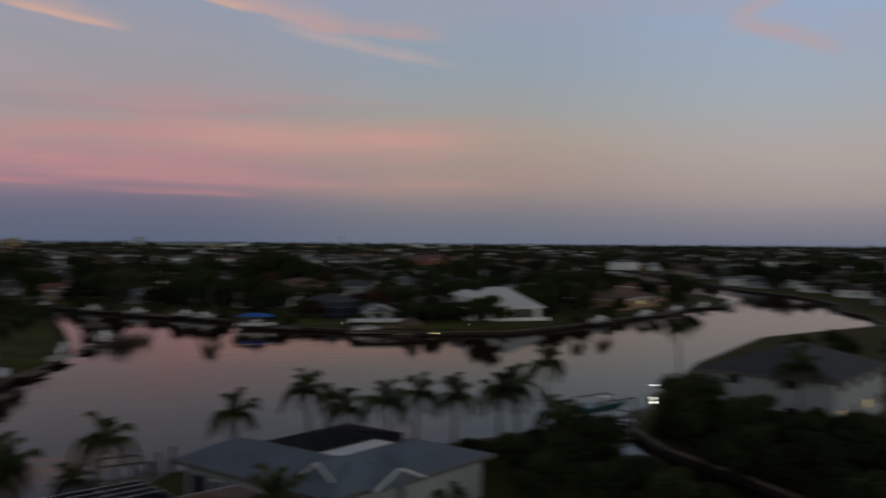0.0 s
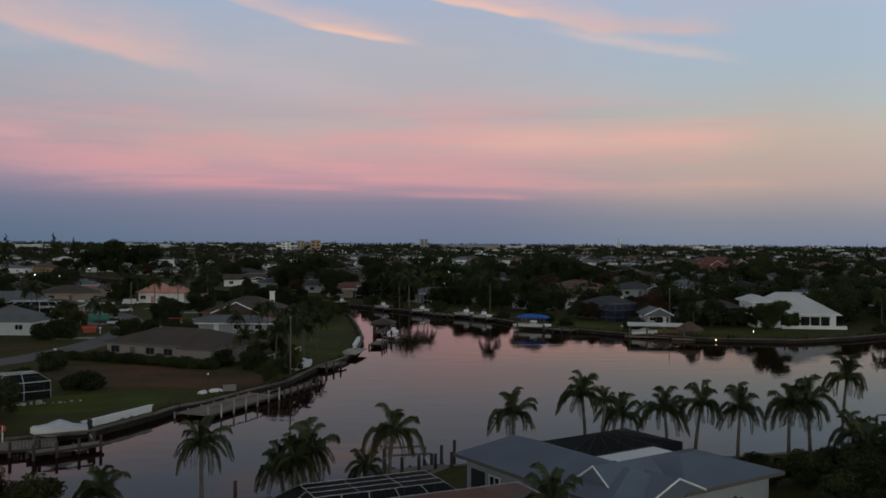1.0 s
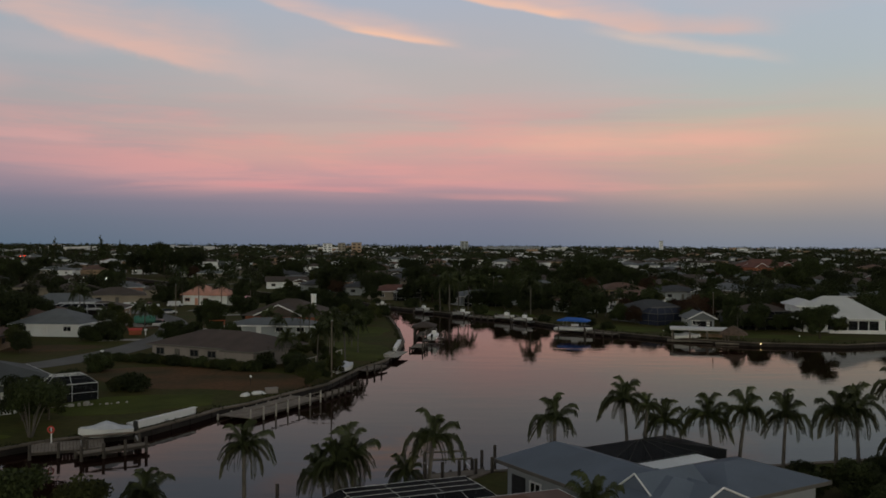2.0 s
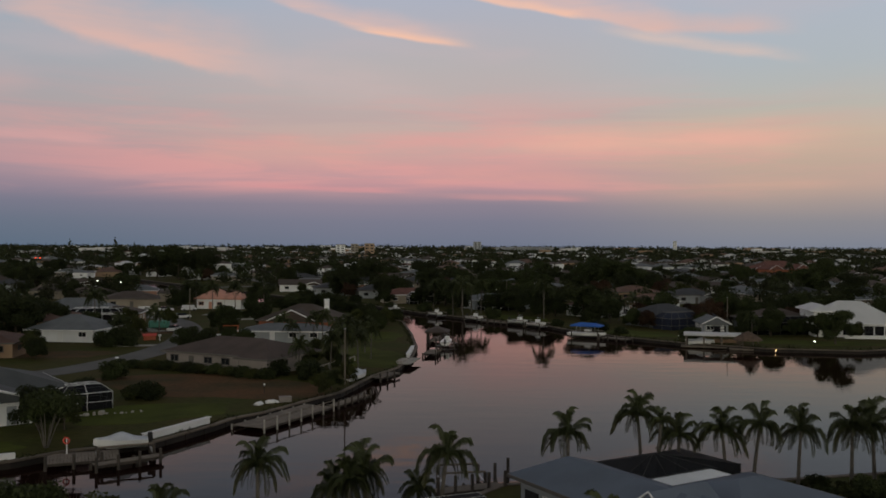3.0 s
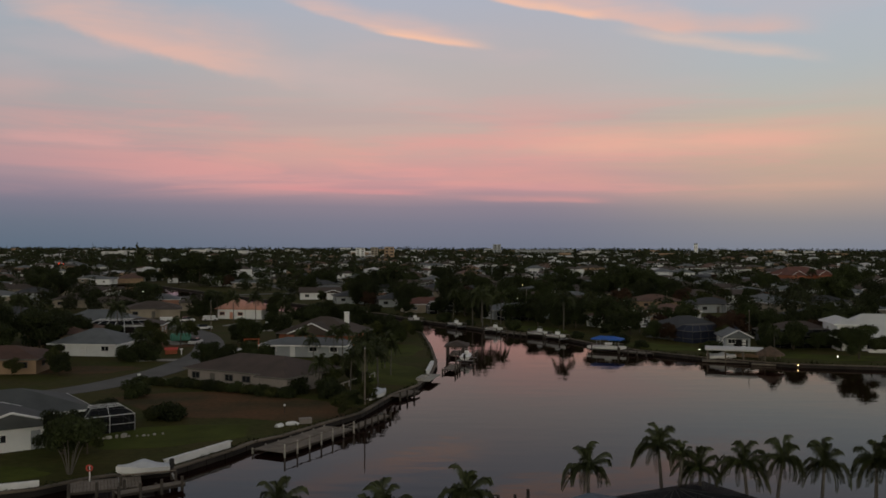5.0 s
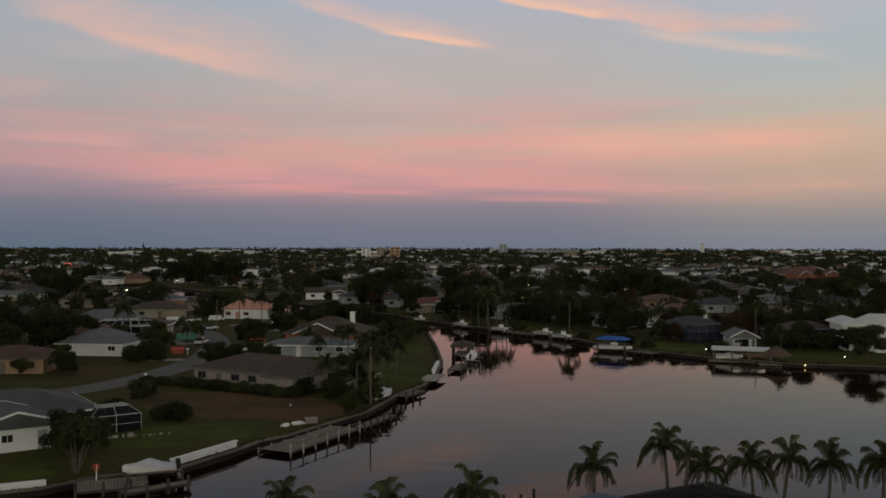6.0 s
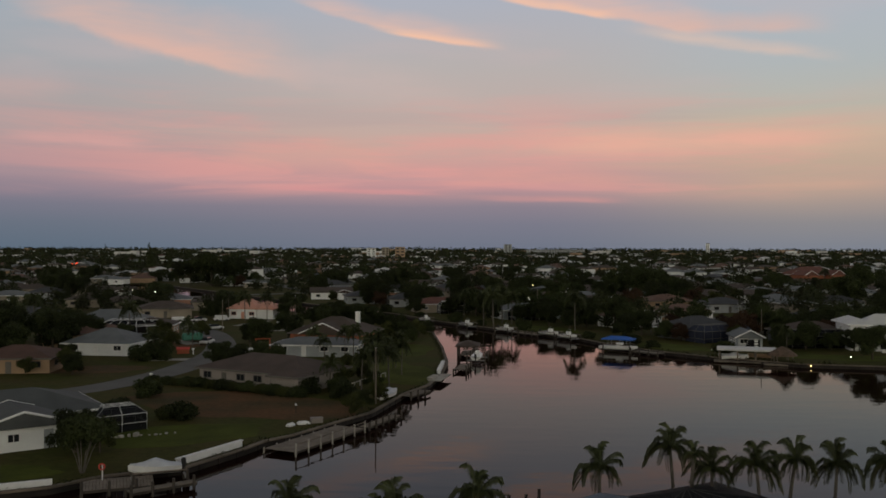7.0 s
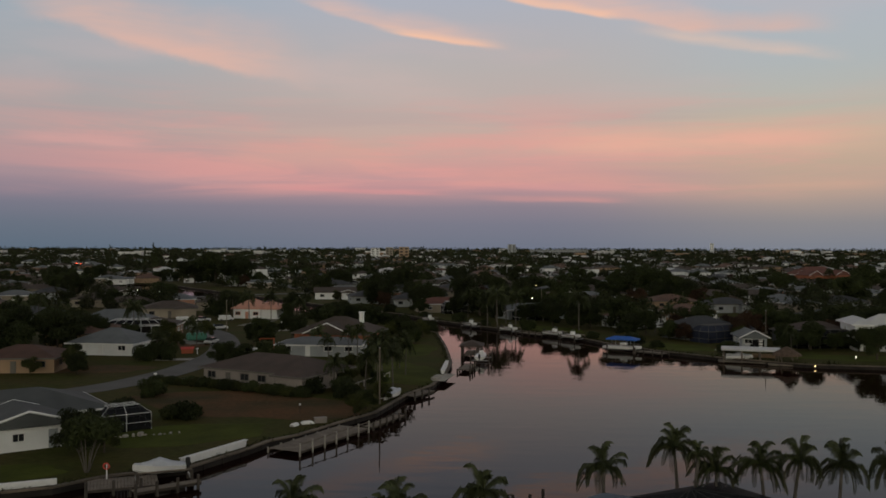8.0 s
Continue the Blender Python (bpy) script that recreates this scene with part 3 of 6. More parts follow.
def house(x, y, rot, w, d, label, wall=WHITEWALL, roof=GREYROOF, h=2.9, rise=1.7, gable=False, along="x", wings=(), lanai=None,
          fronts=4, garage=True, group="", z=GROUND, lit=(), storeys=1, chimney=None, over=0.6, name="house", eave=None, cage=None):
    """A detached house; local -y is the front. wings: (cx, cy, w, d, along, gable). lanai: (cx, cy, w, d, material)."""
    t = thing(name, x, y, z, rot, label, "house", group)
    body = BM()
    box(body, 0, 0, -0.3, w, d, h + 0.3)
    rf = BM()
    hip_roof(rf, w, d, h, rise, over, gable=gable, along=along)
    if gable:
        W, D = (w, d) if along == "x" else (d, w)
        for s in (-1, 1):
            pts = [(s * W / 2, -D / 2, h), (s * W / 2, D / 2, h), (s * W / 2, 0, h + 0.2 + rise)]
            if along == "y":
                pts = [(-b, a, c) for a, b, c in pts]
            poly(body, pts)
    for cx, cy, ww, dd, al, gb in wings:
        box(body, cx, cy, -0.3, ww, dd, h + 0.27)
        half = (dd if al == "x" else ww) / 2
        rs = rise * half / (min(w, d) / 2)
        wr = BM()
        hip_roof(wr, ww, dd, h - 0.02, rs, over, gable=gb, cx=cx, cy=cy, along=al)
        part("roof", wr, roof, t)
        if gb:
            W, D = (ww, dd) if al == "x" else (dd, ww)
            for s in (-1, 1):
                pts = [(s * W / 2, -D / 2, h), (s * W / 2, D / 2, h), (s * W / 2, 0, h + 0.1 + rs)]
                if al == "y":
                    pts = [(-b, a, c) for a, b, c in pts]
                poly(body, [(cx + a, cy + b, c) for a, b, c in pts])
                o = over
                for q in (-1, 1):
                    a0 = (s * (W / 2 + o), q * (D / 2 + o), h + 0.1)
                    a1 = (s * (W / 2 + o), 0, h + 0.12 + rs)
                    if al == "y":
                        a0, a1 = (-a0[1], a0[0], a0[2]), (-a1[1], a1[0], a1[2])
                    bb = BM()
                    beam(bb, (cx + a0[0], cy + a0[1], a0[2]), (cx + a1[0], cy + a1[1], a1[2]), 0.13)
                    part("bargeboard", bb, TRIM, t, "white gable board")
        else:
            fascia(t, ww, dd, h - 0.02, over, cx, cy, eave)
    part("wall", body, wall, t)
    part("roof", rf, roof, t)
    if not gable:
        fascia(t, w, d, h, over, mat=eave)
    for s in range(storeys):
        zz = 1.6 + s * 2.9
        for k in range(fronts):
            px = -w / 2 + w * (k + 0.5) / fronts
            if garage and s == 0 and k == fronts - 1:
                door(t, px, -d / 2, 4.4 if w > 14 else 2.6, 2.2, name="garage_door")
            elif s == 0 and k == 1:
                door(t, px, -d / 2, 1.0, 2.1, mat=eave)
            else:
                window(t, px, -d / 2, zz, 1.6, 1.1, lit=(s, k) in lit, mat=eave)
        for sx, rr in ((-1, -90), (1, 90)):
            window(t, sx * w / 2, -d * 0.2, zz, 1.3, 1.0, rr, mat=eave)
            if not group:
                window(t, sx * w / 2, d * 0.22, zz, 1.3, 1.0, rr, mat=eave)
    if lanai:
        cx, cy, ww, dd, mt = lanai
        pool_cage(t, cx, cy, ww, dd, 2.7, 1.3, mt, cage)
    if chimney:
        bm = BM()
        box(bm, chimney[0], chimney[1], 0, 0.9, 0.9, chimney[2])
        box(bm, chimney[0], chimney[1], chimney[2], 1.15, 1.15, 0.18, 0, 0.03)
        part("chimney", bm, TRIM, t, "white painted chimney")
    return t


def pool_cage(t, cx, cy, w, d, h, rise, mat, bars=None, slim=1.0):
    """A screened enclosure: dark mesh on a white aluminium frame with a mansard top."""
    sc, fr = BM(), BM()
    a = [(cx - w / 2, cy - d / 2), (cx + w / 2, cy - d / 2), (cx + w / 2, cy + d / 2), (cx - w / 2, cy + d / 2)]
    i = min(w, d) * 0.25
    b = [(cx - w / 2 + i, cy - d / 2 + i), (cx + w / 2 - i, cy - d / 2 + i), (cx + w / 2 - i, cy + d / 2 - i), (cx - w / 2 + i, cy + d / 2 - i)]
    lo, mid, top = [sc.verts.new((*p, 0)) for p in a], [sc.verts.new((*p, h)) for p in a], [sc.verts.new((*p, h + rise)) for p in b]
    for k in range(4):
        j = (k + 1) % 4
        sc.faces.new((lo[k], lo[j], mid[j], mid[k]))
        sc.faces.new((mid[k], mid[j], top[j], top[k]))
    sc.faces.new(top)
    sc.faces.new(lo[::-1])
    for k in range(4):
        j = (k + 1) % 4
        n = max(2, round(math.hypot(a[j][0] - a[k][0], a[j][1] - a[k][1]) / 2.6))
        for s in range(n + 1):
            f = s / n
            p = (a[k][0] + (a[j][0] - a[k][0]) * f, a[k][1] + (a[j][1] - a[k][1]) * f)
            q = (b[k][0] + (b[j][0] - b[k][0]) * f, b[k][1] + (b[j][1] - b[k][1]) * f)
            beam(fr, (*p, 0), (*p, h), 0.055 * slim)
            beam(fr, (*p, h), (*q, h + rise), 0.055 * slim)
        beam(fr, (*a[k], h), (*a[j], h), 0.07 * slim)
        beam(fr, (*a[k], 1.0), (*a[j], 1.0), 0.045 * slim)
        beam(fr, (*b[k], h + rise), (*b[j], h + rise), 0.06 * slim)
    for q in range(1, 3):
        f = q / 3
        for k in (0, 1):
            j, l, m = (k + 1) % 4, (k + 2) % 4, (k + 3) % 4
            p = [b[k][i] + (b[j][i] - b[k][i]) * f for i in (0, 1)]
            e = [b[m][i] + (b[l][i] - b[m][i]) * f for i in (0, 1)]
            beam(fr, (*p, h + rise + 0.02), (*e, h + rise + 0.02), 0.05 * slim)
    part("screen", sc, mat, t, "dark mesh screen")
    part("frame", fr, bars or TRIM, t, "dark bronze frame" if bars else "white aluminium frame")


# peninsula
house(-27.2, 147.4, -29, 21, 12, "long pale beige house with a low maroon-brown hip roof", PALEBEIGE, MAROON, 2.5, 2.1, fronts=6, garage=False, eave=BRONZE, wings=((8.4, -5.2, 5.2, 5, "y", False),))
GABLED = house(-53, 109, 36, 20, 13, "white house with a grey gabled roof near the seawall", WHITEWALL, SLATEROOF, 2.6, 2.2, gable=False, garage=False,
      wings=((-0.2, -9.0, 9.6, 7.6, "y", True),))
house(-69.4, 189.5, -8, 14.0, 12, "white house with a pale grey hip roof", WHITEWALL, GREYROOF, 2.3, 2.7, fronts=3, garage=False)
house(-86, 236, 12, 19, 13, "house with a grey hip roof behind a dark screened pool", GREYWALL, GREYROOF, 2.8, 2.8, lanai=(7, -12.5, 17, 11, SCREEN))
house(-72, 226, 6, 11, 9, "tan house with a low brown roof", TANWALL, BROWNROOF, 2.8, 1.4, fronts=3)
house(-76, 163, 4, 14, 11, "tan house with a dark red-brown hip roof", TANWALL, REDBROWN, 2.5, 1.8, fronts=3, garage=False, eave=BRONZE)
house(-59.5, 281, -14, 9, 9, "white house with a steep peach tiled roof", WHITEWALL, PEACHROOF, 3.0, 3.0, fronts=3, garage=False, eave=PEACHROOF, wings=((6.5, -0.5, 6.5, 7, "x", False),))
house(-23.6, 207, -14, 17, 14, "brown-roofed house with a white chimney and orange walls", BRICKWALL, BROWNROOF, 2.8, 3.3, gable=False, fronts=4, garage=False,
      wings=((-0.2, -3.0, 10.5, 9.6, "y", True),), chimney=(4.6, 1.5, 7.2), eave=BRONZE)
house(-25, 187, -6, 17, 9, "low house with a light grey roof", GREYWALL, GREYROOF, 2.2, 1.2, fronts=4, garage=False)
# far bank
house(0.6, 309, 12, 19, 11, "red-roofed house with a screened porch", BEIGE, REDROOF, 2.8, 2.0, fronts=3, lanai=(2, -8, 9, 5, SCREEN))
house(28, 284, 22, 21, 11, "long house with a pale grey roof and a screened lanai", GREYWALL, GREYROOF, 2.8, 1.6, fronts=5, garage=False, lanai=(-4, -8, 11, 5, SCREEN), wings=((9, -4, 6, 8, "y", False),))
house(54, 253, 30, 14, 11, "white-walled house with a russet hip roof", WHITEWALL, ORANGEROOF, 2.8, 2.2, fronts=4, garage=False)
house(64, 223, 30, 15, 11, "charcoal-roofed house with a blue-screened pool cage", DARKWALL, DARKROOF, 2.8, 2.4, fronts=4, garage=False, lanai=(-1, -8.5, 16, 6, BLUESCREEN), cage=BRONZE, eave=BRONZE)
house(87, 210, 4, 15, 11, "brown-roofed house with a dark screened lanai", DARKWALL, MAROON, 2.8, 2.2, fronts=4, garage=False, lanai=(-1, -8, 16, 5, SCREEN), cage=BRONZE, eave=BRONZE)
SMALL = house(69.6, 203, -6, 5.4, 9, "small white gabled house behind the boathouse", GREYWALL, GREYROOF, 2.3, 1.5, gable=True, along="y", fronts=2, garage=False)
BIG = house(100.0, 199.5, -10, 18, 13, "two-storey white house with a broad white metal roof", WHITEWALL, WHITEROOF, 2.9, 4.6, storeys=1, fronts=4, garage=False, over=0.9)
house(150, 222, 24, 27, 13, "wide tan waterfront house with a red-brown hip roof", TANWALL, ORANGEROOF, 2.9, 2.3, fronts=7, garage=False, lit=((0, 2), (0, 4)), wings=((-8, -6, 8, 6, "y", False),))
house(176, 245, 30, 14, 11, "peach house with a tiled roof", PEACHWALL, REDROOF, 4.6, 1.8, fronts=3, garage=False)
house(112, 232, 10, 16, 12, "house with a weathered grey hip roof", BEIGE, GREYROOF, 2.8, 2.0, fronts=4)
house(88, 240, 20, 17, 12, "house with a brown hip roof", BEIGE, BROWNROOF, 2.8, 2.0, fronts=4)
house(74, 275, 28, 15, 12, "tan house with a pinkish tiled roof", TANWALL, ORANGEROOF, 2.8, 2.1, fronts=4)

# ---- the two-storey house's low wing with its lanai ----


def big_wing():
    t = BIG
    bm = BM()
    box(bm, -7.0, 0.4, 0, 4.2, 12.0, 5.5)
    part("tower_wall", bm, WHITEWALL, t)
    rf = BM()
    hip_roof(rf, 4.2, 12.0, 5.5, 1.3, 0.8, cx=-7.0, cy=0.4, along="y")
    part("tower_roof", rf, WHITEROOF, t)
    fascia(t, 4.2, 12.0, 5.5, 0.8, -7.0, 0.4)
    for px, zz in ((-7.8, 4.4), (-6.2, 4.4)):
        window(t, px, -5.6, zz, 1.1, 1.1)
    for py in (-4, 2):
        for zz in (4.2, 1.6):
            window(t, -9.1, py, zz, 1.2, 1.1, -90)
    for k in range(5):
        bm = BM()
        box(bm, -2.2 + k * 2.2, -6.58, 0.5, 1.9, 0.1, 2.0)
        part("screen_panel", bm, SCREEN, t)
    for k in range(6):
        bm = BM()
        box(bm, -3.3 + k * 2.2, -6.62, 0, 0.18, 0.18, 2.9)
        part("post", bm, TRIM, t)
    bm = BM()
    box(bm, 3.4, -9.2, 0.0, 14, 0.5, 0.75)
    part("terrace_wall", bm, TRIM, t, "white terrace wall")


big_wing()


def small_front():
    """White gable boards and a dark carport-shade panel on the little gabled house."""
    for q in (-1, 1):
        bm = BM()
        beam(bm, (q * 3.35, -5.15, 2.42), (0, -5.15, 4.1), 0.14)
        part("bargeboard", bm, TRIM, SMALL, "white gable board")
    # flat dark sheet on the wall, standing in for the shaded carport
    bm = BM()
    box(bm, 0.6, -4.56, 0, 3.0, 0.06, 2.0)
    part("carport_opening", bm, SCREEN, SMALL, "dark panel for carport shade")


small_front()
door(GABLED, 2.4, -12.8, 1.0, 2.1, mat=GREYWALL)
window(GABLED, -1.2, -12.8, 1.5, 1.2, 1.0)

# ---- near house: two hipped wings joined by a front range, pan roof and black pool cage behind ----


def near_house():
    """L-shaped: one wing runs to the water, the other across; a pan roof and a cage fill the inner corner."""
    t = thing("house", 17.0, 57.0, GROUND, 28.5, "pale L-shaped house with blue-grey shingle hip roofs and white gables", "house")
    body = BM()
    box(body, 0, 4.6, -0.3, 6.7, 14.6, 3.2)
    box(body, 7.2, 0, -0.3, 8.6, 6.68, 3.18)
    part("wall", body, GREYWALL, t)
    for cx, cy, w, d, al, zz in ((0, 4.6, 6.7, 14.6, "y", 2.9), (7.2, 0, 8.6, 6.68, "x", 2.88)):
        rf = BM()
        hip_roof(rf, w, d, zz, 1.25 if al == "y" else 1.15, 0.7, cx=cx, cy=cy, along=al, ends=0.5 if al == "y" else 1.0)
        part("roof", rf, BLUEROOF, t)
        fascia(t, w, d, zz, 0.7, cx, cy, BRONZE)
    for cx, cy, w, d, al, gr in ((1.5, -1.2, 4.2, 5.0, "y", 0.95), (0.2, -0.4, 4.4, 3.6, "x", 1.5)):
        rf = BM()
        hip_roof(rf, w, d, 2.92, gr, 0.35, gable=True, cx=cx, cy=cy, along=al)
        part("gable_roof", rf, BLUEROOF, t)
        gw = BM()
        if al == "y":
            poly(gw, [(cx - w / 2, cy - d / 2, 2.85), (cx + w / 2, cy - d / 2, 2.85), (cx, cy - d / 2, 3.05 + gr)])
        else:
            poly(gw, [(cx - w / 2, cy - d / 2, 2.85), (cx - w / 2, cy + d / 2, 2.85), (cx - w / 2, cy, 3.05 + gr)])
        part("gable_wall", gw, GREYWALL, t)
        for q in (-1, 1):
            bb = BM()
            if al == "y":
                beam(bb, (cx + q * (w / 2 + 0.4), cy - d / 2 - 0.4, 3.05), (cx, cy - d / 2 - 0.4, 3.15 + gr), 0.07)
            else:
                beam(bb, (cx - w / 2 - 0.4, cy + q * (d / 2 + 0.4), 3.05), (cx - w / 2 - 0.4, cy, 3.15 + gr), 0.07)
            part("bargeboard", bb, TRIM, t, "white gable board")
    pan = BM()
    box(pan, 7.2, 4.7, 2.62, 8.2, 5.6, 0.16, 0, 0.02)
    part("pan_roof", pan, PANROOF, t, "white ribbed pan roof")
    for k in range(13):
        bm = BM()
        box(bm, 3.3 + k * 0.62, 4.7, 2.779, 0.04, 5.6, 0.02)
        part("rib", bm, PANROOF, t)
    cage = BM()
    x0, x1, y0, y1, h, top = 1.2, 14.6, 7.0, 13.4, 2.75, 3.8
    v = [cage.verts.new(p) for p in ((x0, y0, h), (x1, y0, h), (x1, y1, h), (x0, y1, h))]
    lo = [cage.verts.new(p) for p in ((x0, y0, 0), (x1, y0, 0), (x1, y1, 0), (x0, y1, 0))]
    ax, ay = 7.9, 9.6
    r0, r1 = cage.verts.new((ax - 0.5, ay, top)), cage.verts.new((ax + 0.5, ay, top))
    for k in range(4):
        cage.faces.new((lo[k], lo[(k + 1) % 4], v[(k + 1) % 4], v[k]))
    for f in ((v[0], v[1], r1, r0), (v[2], v[3], r0, r1), (v[1], v[2], r1), (v[3], v[0], r0)):
        cage.faces.new(f)
    part("pool_cage", cage, SCREEN, t, "black screened pool cage with a peaked top")
    for k in range(6):
        xx = x0 + (x1 - x0) * k / 5
        fr = BM()
        beam(fr, (xx, y0, h), (ax + (xx - ax) * 0.08, ay, top), 0.04)
        part("cage_rafter", fr, BLACK, t)
    window(t, -3.36, 8.5, 1.6, 1.2, 1.2, -90)
    window(t, -3.36, 2.5, 1.6, 1.6, 1.2, -90)
    door(t, -3.36, 10.5, 1.6, 2.2, -90, BLACK)
    return t


near_house()


def cage_house():
    """The neighbour with terracotta roof; its pool cage faces the canal."""
    t = thing("house", 5.5, 50.5, GROUND, 20, "house with a terracotta roof and a screened pool cage", "house")
    body, rf = BM(), BM()
    box(body, 0, 0, -0.3, 14, 10, 3.0)
    hip_roof(rf, 14, 10, 2.7, 1.7, 0.7)
    fascia(t, 14, 10, 2.7, 0.7)
    part("wall", body, BEIGE, t)
    part("roof", rf, ORANGEROOF, t)
    pool_cage(t, -1.5, 8.4, 12, 6.4, 2.0, 1.2, SCREEN, slim=0.28)
    window(t, -2, -5, 1.5, 1.6, 1.1)
    return t


cage_house()


def right_house():
    # a white house; the grey walls put the trees' shade into the colour
    t = house(75.4, 76.4, 26.6, 18, 14.3, "two-storey white house greyed for shade with a charcoal hip roof and lit porch", GREYWALL, DARKROOF, 5.0, 2.6, storeys=2, fronts=4, garage=False, eave=BRONZE,
              lit=((0, 0), (0, 2)))
    return t


right_house()

# ======== trees ========


def leaf_mesh(name, clumps, n, size, mat, seed, flat=0.75, droop=0.0):
    """A crown of n small leaf cards over lumps (x, y, z, r)."""
    rnd = np.random.RandomState(seed)
    c = np.array(clumps)
    w = c[:, 3] ** 2
    pick = rnd.choice(len(c), n, p=w / w.sum())
    d = rnd.normal(size=(n, 3))
    d /= np.linalg.norm(d, axis=1)[:, None]
    r = c[pick, 3] * (0.35 + 0.85 * rnd.rand(n) ** 0.8)
    p = c[pick, :3] + d * r[:, None] * np.array([1, 1, flat])
    a = rnd.normal(size=(n, 3)) + d * 0.4
    a /= np.linalg.norm(a, axis=1)[:, None]
    b = np.cross(a, rnd.normal(size=(n, 3)))
    b /= np.linalg.norm(b, axis=1)[:, None]
    s = size * (0.6 + 0.8 * rnd.rand(n))[:, None]
    a, b = a * s, b * s * 0.6
    verts = np.stack([p - a, p + b, p + a * 0.9, p - b], 1).reshape(-1, 3)
    me = bpy.data.meshes.new(name)
    me.from_pydata(verts.tolist(), [], np.arange(4 * n).reshape(-1, 4).tolist())
    me.materials.append(mat)
    return me


def crown_lumps(seed, rx, rz, z0, count=17):
    """Uneven lumps of foliage: a core, a ring of boughs and a few strays."""
    rnd = random.Random(seed)
    out = [(0, 0, z0, rx * 0.5), (rx * 0.2, 0, z0 + rz * 0.4, rx * 0.42)]
    for k in range(count):
        a, e = rnd.uniform(0, 6.28), rnd.uniform(-0.95, 1.0)
        q = rnd.uniform(0.4, 0.95) * math.sqrt(max(0.15, 1 - 0.7 * e * e))
        out.append((rx * q * math.cos(a), rx * q * math.sin(a), z0 + rz * 0.8 * e, rx * rnd.uniform(0.16, 0.40)))
    return out


def tree_meshes(kind, seed, height, rx, mat, n, leaf):
    rnd = random.Random(seed)
    bm = BM()
    z0 = height * 0.55
    lumps = crown_lumps(seed, rx, height * 0.44, z0)
    lean = rnd.uniform(-0.3, 0.3)
    tube(bm, [(0, 0, -0.2), (lean * 0.3, 0.1, height * 0.22), (lean, 0.1, z0)], [height * 0.035, height * 0.027, height * 0.012], 7)
    for x, y, z, r in lumps[1:8]:
        tube(bm, [(lean * 0.4, 0.1, height * rnd.uniform(0.2, 0.42)), (x * 0.5, y * 0.5, (z + height * 0.3) / 2 + 0.3), (x, y, z)], [height * 0.014, height * 0.010, height * 0.004], 5)
    return mesh_of(kind + "_trunk", bm, DARKBARK), leaf_mesh(kind + "_crown", lumps, n, leaf, mat, seed + 50)


TREES = [tree_meshes("tree", 101, 7.0, 3.6, LEAF, 8500, 0.19), tree_meshes("tree", 102, 8.5, 4.4, LEAF, 9500, 0.21), tree_meshes("tree", 103, 6.0, 3.0, LEAFB, 7000, 0.17),
         tree_meshes("tree", 104, 10.0, 5.4, LEAF, 11000, 0.24), tree_meshes("tree", 105, 6.5, 3.4, LEAFR, 6500, 0.18)]
TREE_LABELS = ("dark leafy shade tree beside the houses", "broad dark green tree among the houses", "olive-green garden tree beside a house", "large spreading dark tree among roofs", "russet-leaved garden tree beside a house")


def tree(x, y, k, s=1.0, rot=0.0, label="", group="suburban trees", name="broadleaf_tree", z=GROUND):
    t = thing(name, x, y, z, rot, label or TREE_LABELS[k], "tree", group)
    t.scale = (s, s, s)
    piece("trunk", TREES[k][0], t)
    piece("crown", TREES[k][1], t)
    return t


def pine_meshes(seed, height):
    bm = BM()
    tube(bm, [(0, 0, -0.2), (0, 0, height * 0.95)], [height * 0.02, 0.04], 6)
    rnd = random.Random(seed)
    lumps = []
    for k in range(14):
        f = k / 13
        a = rnd.uniform(0, 6.28)
        r = (1 - f) * height * 0.11 + 0.35
        lumps.append((r * 0.7 * math.cos(a), r * 0.7 * math.sin(a), height * (0.16 + 0.84 * f), r))
    return mesh_of("pine_trunk", bm, DARKBARK), leaf_mesh("pine_crown", lumps, 1500, 0.36, LEAF, seed, 1.3)


PINE = pine_meshes(5, 15.0)


def pine(x, y, s=1.0):
    t = thing("conifer_tree", x, y, GROUND, (x * 37) % 360, "tall slim dark conifer standing above the roofs", "tree", "tall conifers")
    t.scale = (s, s, s)
    piece("trunk", PINE[0], t)
    piece("crown", PINE[1], t)
    return t


def frond_mesh(seed, length, rise, droop, mat, stations=70, hang=0.5, wide=0.29):
    """One feather frond growing along +x from the origin, arching over, its leaflets spreading and hanging on both sides."""
    rnd = random.Random(seed)
    bm = BM()

    def at(s):
        return Vector((length * (1.02 * s - 0.26 * s * s), 0, length * (rise * s - droop * s * s)))
    tube(bm, [at(k / 5) for k in range(6)], [0.05, 0.045, 0.036, 0.028, 0.02, 0.01], 4)
    for k in range(3, stations + 1):
        s = k / stations
        p = at(s)
        size = length * wide * (math.sin(math.pi * (0.14 + 0.74 * s)) ** 0.6)
        for side in (-1, 1):
            g = size * rnd.uniform(0.75, 1.2)
            out = Vector((0.55, side * (0.8 - 0.35 * hang), rnd.uniform(-0.1, 0.45) - 0.2 * hang)).normalized()
            mid = p + out * g * 0.5
            tip = mid + Vector((0.35, side * (0.55 - 0.45 * hang), -0.35 - hang * 0.8 + rnd.uniform(-0.2, 0.2))) * g * 0.55
            wv = Vector((0.021 * length / 2.4, 0, 0.010))
            a, b, c, d, e = (bm.verts.new(q) for q in (p - wv, p + wv, mid + wv * 1.3, mid - wv * 1.3, tip))
            bm.faces.new((a, b, c, d))
            bm.faces.new((d, c, e))
    me = bpy.data.meshes.new("frond")
    bm.to_mesh(me)
    bm.free()
    me.materials.append(mat)
    return me


